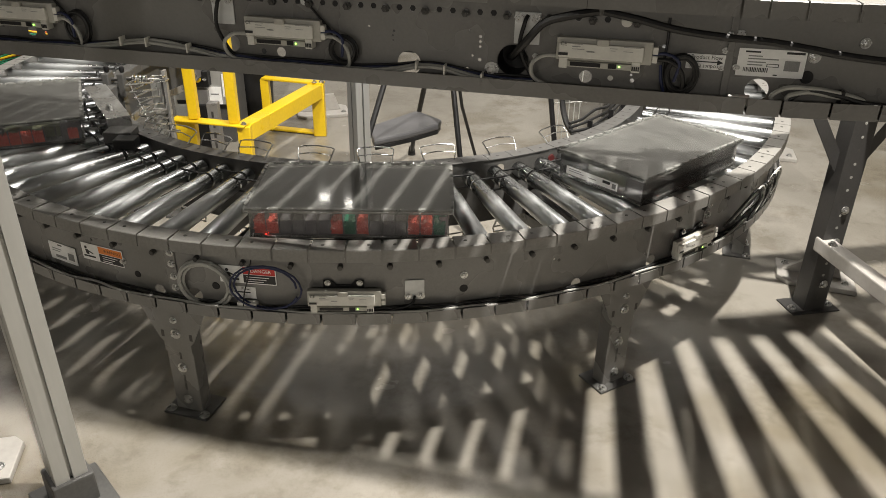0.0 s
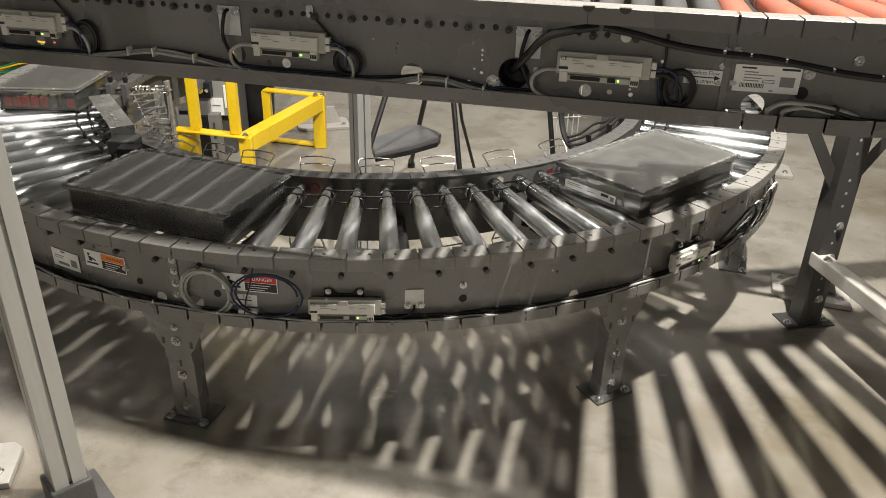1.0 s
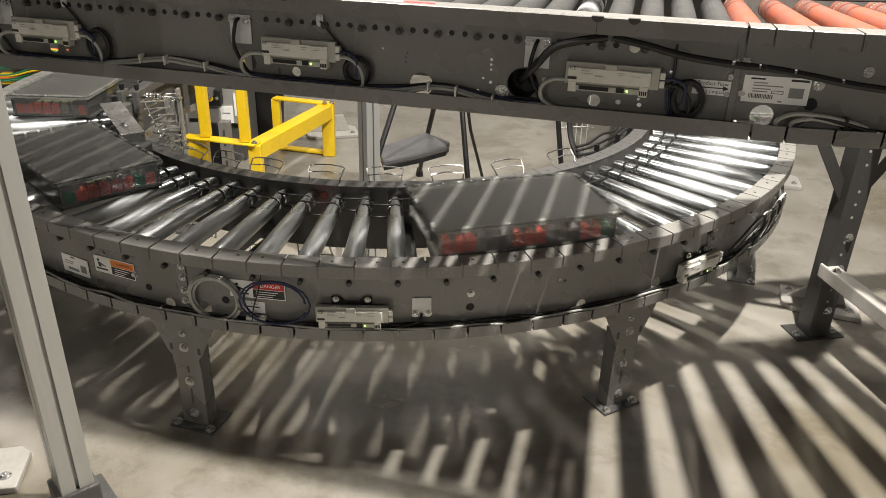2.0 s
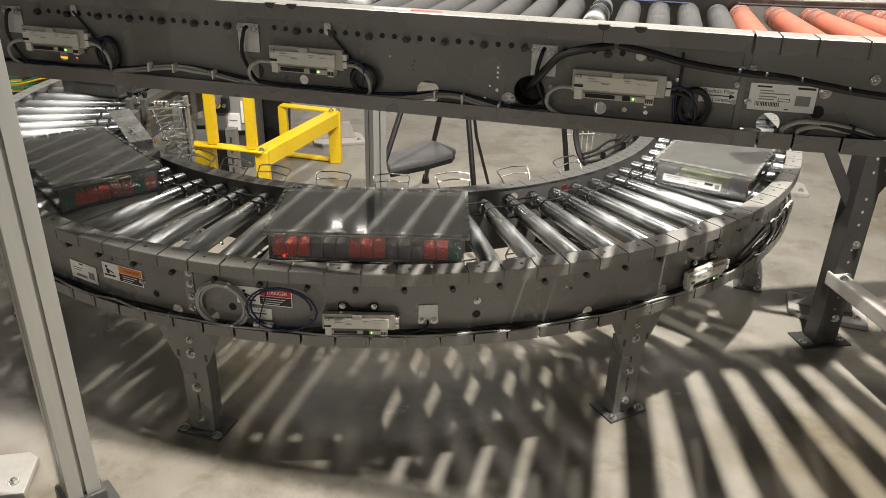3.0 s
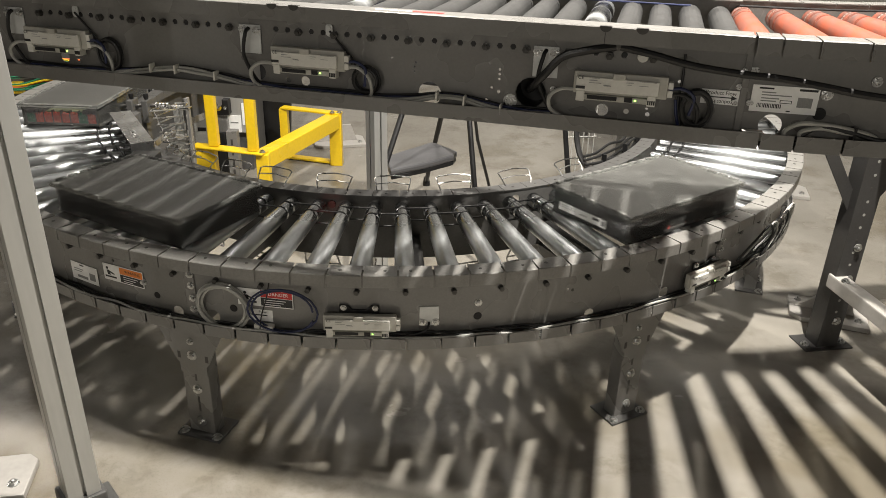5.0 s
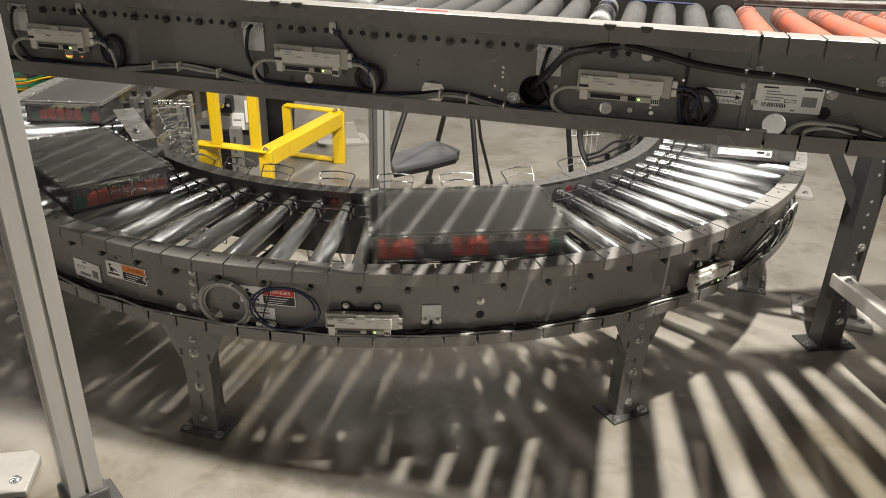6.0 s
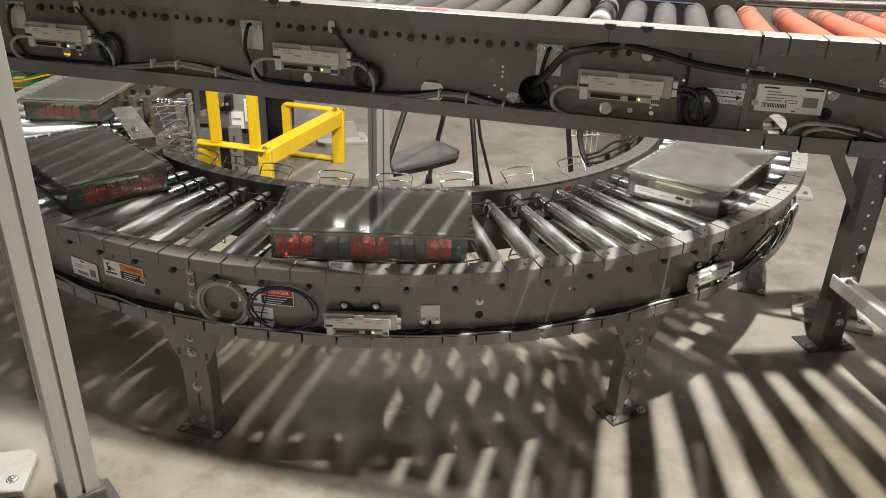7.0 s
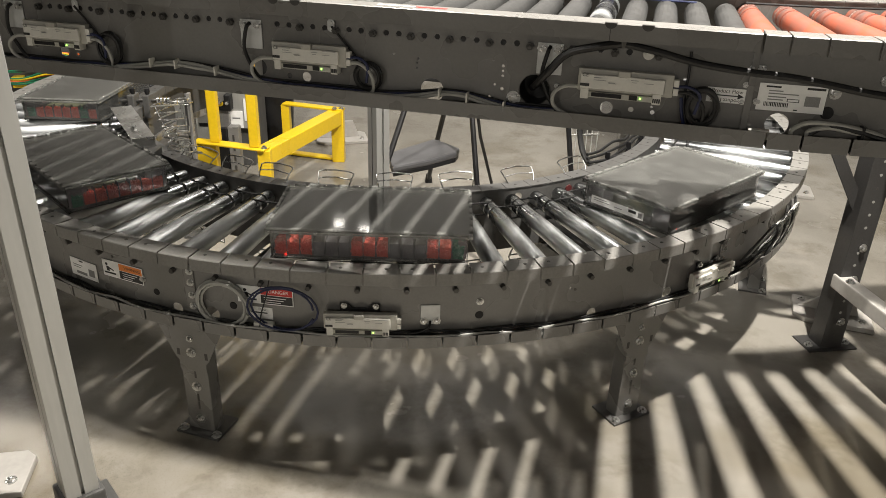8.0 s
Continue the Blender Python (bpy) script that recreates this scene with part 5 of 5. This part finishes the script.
def base_foot(name, x, y, turn, label, sx=0.30, sy=0.20, gus=True):
    t = thing(name, label, "foot plate", at=pose(x, y, 0, 0, 0, turn))
    part("plate", Shape().prism([(-sx / 2, -sy / 2 + 0.04), (-sx / 2 + 0.04, -sy / 2), (sx / 2, -sy / 2), (sx / 2, sy / 2 - 0.03), (sx / 2 - 0.03, sy / 2), (-sx / 2, sy / 2)], 0.0, 0.022), PLATE, t, "thick pale painted steel plate", bevel=0.004)
    if gus:
        part("gusset", Shape().prism([(-sx / 2 + 0.02, 0.023), (sx / 2 - 0.05, 0.023), (sx / 2 - 0.09, 0.13), (sx / 2 - 0.14, 0.13)], -0.01, 0.01, Matrix.Rotation(math.pi / 2, 4, "X")), PLATE, t, "upright gusset", bevel=0.002)
    part("anchor_bolt", BOLT_BIG, BOLT, t, at=Matrix.Translation((-sx / 2 + 0.035, sy / 2 - 0.04, 0.022)))
    part("anchor_bolt", BOLT_BIG, BOLT, t, at=Matrix.Translation((sx / 2 - 0.04, -sy / 2 + 0.05, 0.022)))
    return t


base_foot("post_foot", 1.61, 2.77, -20, "thick pale steel foot plate with a gusset behind the post")
base_foot("post_foot", -1.29, 1.66, 12, "white painted steel foot plate bolted to the floor", 0.24, 0.18, False)
base_foot("post_foot", -0.73, 4.93, 15, "pale steel foot plate beyond the yellow stand", 0.34, 0.22)
base_foot("post_foot", 2.02, 4.22, -15, "pale steel foot plate far along the conveyor", 0.22, 0.2, False)


# ---- machinery in the bend ----
def transfer_unit():
    """Bright guide plate, brackets and clamped rod at the inner side of the bend."""
    t = thing("transfer_guide", "bright steel guide plate with brackets on the inner rail", "guide plate")
    a, b = Vector((-1.355, 3.052, 0.706)), Vector((-1.135, 2.70, 0.694))
    d = (b - a).normalized()
    side = d.cross(Vector((0, 0, 1))).normalized()
    up = side.cross(d)
    m = Matrix((( d.x, side.x, up.x, a.x), (d.y, side.y, up.y, a.y), (d.z, side.z, up.z, a.z), (0, 0, 0, 1)))
    n = (b - a).length
    part("guide_plate", Shape().box(-0.01, -0.042, 0.0, n, 0.042, 0.003), STEEL, t, "bent bright steel plate", bevel=0.001, at=m)
    part("plate_lip", Shape().box(n, -0.042, -0.05, n + 0.003, 0.042, 0.003), STEEL, t, "folded end of the plate", bevel=0.001, at=m)
    part("bolt", BOLT_BIG, BOLT, t, at=m @ Matrix.Translation((n * 0.72, 0.008, 0.003)))
    part("bracket", Shape().box(-1.16, 2.60, 0.46, -1.06, 2.68, 0.672), DARKGREY, t, "dark bracket under the plate", bevel=0.004)
    part("bracket", Shape().box(-1.105, 2.54, 0.46, -1.03, 2.60, 0.665), BLACK, t, "black clamp block", bevel=0.004)
    part("bracket", Shape().box(-1.36, 3.03, 0.42, -1.29, 3.10, 0.70), DARKGREY, t, "dark bracket", bevel=0.004)
    part("threaded_rod", Shape().cyl((-1.50, 3.29, 0.668), (-1.245, 3.31, 0.672), 0.008, 0.008, 10), DARKBOLT, t, "dark threaded rod")
    for x in (-1.405, -1.34):
        part("rod_clamp", Shape().box(x - 0.014, 3.265, 0.60, x + 0.014, 3.335, 0.70), DARKGREY, t, "dark rod clamp", bevel=0.004)
        part("knob", Shape().lathe((x, 3.30, 0.70), (x, 3.30, 0.725), [(0, 0.008), (0.5, 0.012), (1, 0.010)], 12), BLACK, t, "black knob")
    part("rod_stand", Shape().box(-1.40, 3.28, 0.0, -1.345, 3.33, 0.60), DARKGREY, t, "dark upright under the clamps", bevel=0.003)
    for k in range(4):
        part("washer", Shape().cyl((-1.30 + 0.016 * k, 3.305, 0.671), (-1.292 + 0.016 * k, 3.305, 0.671), 0.017, 0.017, 14), STEEL, t, "bright washer")
    return t


transfer_unit()


def guard_wires():
    """Zigzag wires fixed to a pale bracket plate."""
    t = thing("wire_guard_frame", "pale bracket plates with zigzag bright wires", "wire guard")
    part("plate", Shape().box(-1.182, 3.33, 0.0, -1.168, 3.36, 0.70), GREY, t, "pale edge of a punched bracket", bevel=0.002)
    part("plate", Shape().box(-1.250, 3.36, 0.36, -1.205, 3.366, 0.66), ALU, t, "silver panel", bevel=0.002)
    # Dark sheet put in for the shade in the bracket's gaps.
    part("plate", Shape().box(-1.204, 3.37, 0.30, -1.183, 3.376, 0.69), DARKGREY, t, "dark panel standing for shaded gaps in the bracket", bevel=0.002)
    part("crossbar", Shape().box(-1.25, 3.345, 0.50, -1.17, 3.358, 0.525), PLATE, t, "pale crossbar", bevel=0.002)
    part("foot", Shape().box(-1.26, 3.30, 0.0, -1.14, 3.40, 0.012), DARKGREY, t, bevel=0.002)

    def wire(pts, closed=False):
        part("wire", Shape().tube(pts, 0.0034, 6, closed), STEEL, t, "bent bright wire")
    wire([(-1.235, 3.36, 0.668), (-1.175, 3.36, 0.675), (-1.155, 3.26, 0.690), (-1.215, 3.26, 0.683)], True)
    wire([(-1.225, 3.36, 0.650), (-1.165, 3.36, 0.656), (-1.150, 3.27, 0.672), (-1.205, 3.27, 0.664)], True)
    for k in range(5):
        z = 0.675 - 0.03 * k
        x = -1.285 + 0.010 * k
        wire([(x + 0.03, 3.34, z), (x - 0.01, 3.24, z - 0.004), (x + 0.015, 3.15, z + 0.012), (x + 0.065, 3.16, z + 0.016), (x + 0.085, 3.26, z - 0.008), (x + 0.06, 3.34, z - 0.004)])
        wire([(x - 0.01, 3.24, z - 0.004), (x + 0.02, 3.20, z - 0.032), (x + 0.07, 3.18, z - 0.02)])
    for k in range(3):
        z = 0.575 - 0.028 * k
        x = -1.21 + 0.02 * k
        wire([(x, 3.20, z), (x - 0.008, 3.10, z), (x + 0.03, 3.03, z + 0.016), (x + 0.085, 3.02, z + 0.016), (x + 0.115, 3.09, z - 0.008), (x + 0.05, 3.16, z - 0.024)])
        wire([(x + 0.085, 3.02, z + 0.016), (x + 0.04, 3.09, z - 0.03)])
    return t


guard_wires()


def machine_frame():
    """Housing, panels and labels behind the stand."""
    t = thing("machine_cabinet", "grey machine housing with labels behind the stand", "machine")
    part("housing", Shape().box(-1.27, 4.36, 0.0, -1.17, 4.70, 0.60), DARKGREY, t, "dark grey housing", bevel=0.006)
    part("side_panel", Shape().box(-1.49, 4.31, 0.0, -1.395, 4.355, 0.56), CREAMDARK, t, "olive grey punched panel", bevel=0.004)
    part("front_panel", Shape().box(-1.37, 4.33, 0.24, -1.13, 4.355, 0.60), ALU, t, "silver panel", bevel=0.004)
    part("label", Shape().box(-1.285, 4.322, 0.245, -1.215, 4.3295, 0.345), PAPER, t, "white label", smooth=0)
    part("label", Shape().box(-1.205, 4.322, 0.29, -1.165, 4.3295, 0.42), PAPER, t, "white label", smooth=0)
    part("print", Shape().box(-1.275, 4.3205, 0.30, -1.23, 4.3215, 0.308), INKGREY, t, smooth=0)
    part("sensor", Shape().box(-1.345, 4.27, 0.36, -1.265, 4.329, 0.45), BLACK, t, "black sensor block", bevel=0.004)
    part("lens", Shape().lathe((-1.325, 4.262, 0.405), (-1.325, 4.27, 0.405), [(0, 0.016), (1, 0.02)], 16), YELLOW, t, "round yellow-rimmed lens")
    part("lens", Shape().lathe((-1.285, 4.262, 0.405), (-1.285, 4.27, 0.405), [(0, 0.010), (1, 0.012)], 16), STEEL, t, "small bright lens")
    part("lower_panel", Shape().box(-1.315, 4.12, 0.0, -1.255, 4.15, 0.30), BLACK, t, "black lower panel", bevel=0.003)
    part("column", Shape().box(-1.25, 4.12, 0.0, -1.19, 4.18, 0.31), GREY, t, "grey slotted column", bevel=0.003)
    for k in range(4):
        part("slot", Shape().box(-1.226, 4.1185, 0.05 + 0.06 * k, -1.214, 4.1198, 0.085 + 0.06 * k), DARKBOLT, t, smooth=0)
    for z in (0.25, 0.33, 0.41, 0.52):
        part("slot", Shape().box(-1.47, 4.3085, z, -1.42, 4.3098, z + 0.022), BLACK, t, "dark slot", smooth=0)
    return t


machine_frame()


def bin_drum():
    t = thing("waste_bin", "round black plastic bin standing behind the yellow stand", "bin")
    x, y = -1.19, 4.95
    part("body", Shape().lathe((x, y, 0.0), (x, y, 0.62), [(0, 0.12), (0.02, 0.13), (0.9, 0.165), (0.93, 0.18), (1, 0.18)], 32), BLACK, t, "black plastic body")
    part("rim", Shape().tube([(x + 0.18 * math.cos(w), y + 0.18 * math.sin(w), 0.40) for w in [2 * math.pi * k / 28 for k in range(28)]], 0.006, 6, True), DARKGREY, t, "grey band")
    return t


bin_drum()


def far_conveyor():
    """Bright straight conveyor leading off beyond the bend."""
    t = thing("roller_conveyor", "straight conveyor of bright zinc rollers beyond the bend", "conveyor", at=pose(-1.62, 4.17, 0, 0, 0, 0))
    roller = Shape().lathe((-0.27, 0, 0.61), (0.27, 0, 0.61), [(0, 0.018), (0.01, 0.024), (0.99, 0.024), (1, 0.018)], 20).mesh("roller", ZINC, smooth=40)
    for k in range(16):
        part("roller", roller, ZINC, t, at=Matrix.Translation((0, 0.06 + 0.075 * k, 0)))
    for sx in (-1, 1):
        part("side_channel", Shape().box(sx * 0.30 - 0.02, 0, 0.42, sx * 0.30 + 0.02, 1.25, 0.65), GREY, t, "grey side channel", bevel=0.004)
        for y in (0.15, 1.05):
            part("leg", Shape().box(sx * 0.30 - 0.035, y - 0.03, 0.0, sx * 0.30 + 0.035, y + 0.03, 0.419), GREY, t, "grey steel leg", bevel=0.003)
    return t


far_conveyor()


def feed_conveyor():
    """Straight conveyor that feeds the bend, mostly behind the upper conveyor."""
    t = thing("roller_conveyor", "straight conveyor of bright zinc rollers feeding the bend", "conveyor", at=pose(CX + 1.49, CY + 0.08, 0))
    roller = Shape().lathe((-0.255, 0, 0.606), (0.25, 0, 0.606), [(0, 0.02), (0.01, 0.0265), (0.99, 0.0265), (1, 0.02)], 20).mesh("roller", ZINC, smooth=40)
    for k in range(34):
        part("roller", roller, ZINC, t, at=Matrix.Translation((0, 0.05 + 0.08 * k, 0)))
    for x in (-0.29, 0.275):
        part("side_channel", Shape().box(x - 0.02, 0, ZR - HS, x + 0.02, 2.8, ZR), GREY, t, "grey side channel", bevel=0.004)
        for y in (0.4, 1.6, 2.6):
            part("leg", Shape().box(x - 0.035, y - 0.03, 0.0, x + 0.035, y + 0.03, ZR - HS - 0.001), GREY, t, "grey steel leg", bevel=0.003)
    return t


feed_conveyor()


def wiring_box():
    """Open wiring with coloured leads seen past the end of the bend."""
    t = thing("wiring_panel", "open wiring panel with green, orange and yellow leads", "wiring panel")
    m = pose(-2.36, 4.32, 0, 0, 0, 12)
    part("backplate", Shape().box(-0.35, 0.0, 0.0, 0.35, 0.03, 0.74), DARKGREY, t, "dark back plate", bevel=0.003, at=m)
    rnd = random.Random(11)
    for k in range(16):
        mt = (CABLEGREEN, CABLEGREEN, CABLEORANGE, YELLOW, CABLEGREEN, RUBBER)[k % 6]
        z = 0.50 + 0.011 * k
        pts = [(-0.34, -0.02 - 0.03 * rnd.random(), z), (-0.1, -0.06, z - 0.03 * rnd.random()), (0.08, -0.05 - 0.04 * rnd.random(), z + 0.01), (0.32, -0.03, z - 0.08 * rnd.random())]
        part("lead", Shape().tube([m @ Vector(p) for p in smooth_path(pts)], 0.005, 6), mt, t, "coloured lead")
    for k in range(5):
        part("terminal", Shape().box(-0.25 + 0.11 * k, -0.05, 0.44 + 0.02 * (k % 2), -0.19 + 0.11 * k, -0.001, 0.52), (CREAM, YELLOW, BLACK, CREAMDARK, CREAM)[k], t, "terminal block", bevel=0.003, at=m)
    return t


wiring_box()


# ---- motion ----
def on_path(theta, r=1.525, skew=0.0):
    """Pose of a tray on the bend; beyond its ends the way runs straight on."""
    if theta > 0:
        s = radians(theta) * 1.525
        return Matrix.Translation((CX + r, CY + s, 0.6345)) @ turned(90 + skew)
    if theta < -205:
        return Matrix.Translation((-1.62, 4.187 + radians(-205 - theta) * 1.5, 0.6345)) @ turned(-90)
    p = polar(theta, r, 0.6345)
    return Matrix.Translation((CX + p[0], CY + p[1], p[2])) @ turned(theta + 90 + skew)


def motions():
    rows = {
        "P": [(0.0, -148.4, 1.458, -8.6), (0.5, -160.4, 1.425, -8.0), (0.85, -170.5, 1.42, -6.0), (1.0, -171.0, 1.388, -10.0), (2.35, -171.0, 1.388, -10.0), (2.8, -185.0, 1.41, -6.0), (3.3, -197.0, 1.40, -5.0), (4.0, -214.0, 1.43, -3.0), (4.6, -224.0, 1.44, -3.0), (8.0, -224.0, 1.44, -3.0)],
        "A": [(0.0, -88.9, 1.538, -1.4), (0.2, -89.6, 1.535, -1.5), (0.5, -96.7, 1.525, -3.5), (1.0, -109.4, 1.525, -2.0), (1.5, -121.8, 1.510, -4.0), (1.7, -126.5, 1.500, -6.5), (1.95, -130.5, 1.500, -4.6), (2.85, -130.9, 1.500, -4.4), (3.0, -132.2, 1.495, -5.5), (3.5, -143.8, 1.473, -7.0), (4.0, -155.3, 1.440, -5.5), (4.5, -169.2, 1.422, -5.4), (4.75, -171.0, 1.388, -10.0), (8.0, -171.0, 1.388, -10.0)],
        "B": [(0.0, -50.4, 1.523, 1.6), (1.05, -50.4, 1.523, 1.6), (1.25, -53.2, 1.525, 1.2), (1.5, -59.9, 1.533, 0.5), (1.7, -65.3, 1.545, 0.1), (2.2, -78.0, 1.543, -0.1), (2.6, -87.6, 1.540, -0.6), (2.75, -88.8, 1.534, -1.3), (3.85, -88.8, 1.534, -1.3), (4.0, -90.5, 1.529, -0.5), (4.5, -102.8, 1.518, -4.5), (4.7, -108.3, 1.512, -2.5), (5.2, -121.0, 1.508, -4.0), (5.55, -129.4, 1.501, -4.6), (5.7, -130.9, 1.500, -4.4), (8.0, -130.9, 1.500, -4.4)],
        "C": [(0.0, 42.0, 1.515, 0.0), (1.0, 17.5, 1.515, 1.0), (1.7, 0.0, 1.515, 2.0), (2.8, -28.7, 1.515, 3.2), (3.0, -34.0, 1.525, 3.0), (3.5, -46.9, 1.535, 3.2), (3.7, -49.3, 1.525, 1.7), (4.75, -49.5, 1.525, 1.6), (5.0, -53.8, 1.526, 1.0), (5.8, -74.0, 1.528, -0.5), (6.0, -79.4, 1.530, -0.9), (6.3, -87.2, 1.531, -1.0), (6.45, -88.8, 1.531, -1.0), (8.0, -88.8, 1.531, -1.0)],
        "D": [(0.0, 68.0, 1.515, 0.0), (3.6, 68.0, 1.515, 0.0), (4.5, 44.0, 1.515, 0.0), (5.4, 0.0, 1.515, 1.0), (6.5, -27.3, 1.515, 2.0), (7.0, -41.0, 1.512, 3.8), (7.3, -47.6, 1.518, 2.4), (7.5, -49.2, 1.523, 1.9), (8.0, -49.2, 1.523, 1.9)],
    }
    for key, table in rows.items():
        walk(trays[key], [(t, on_path(a, r, k)) for t, a, r, k in table])


motions()
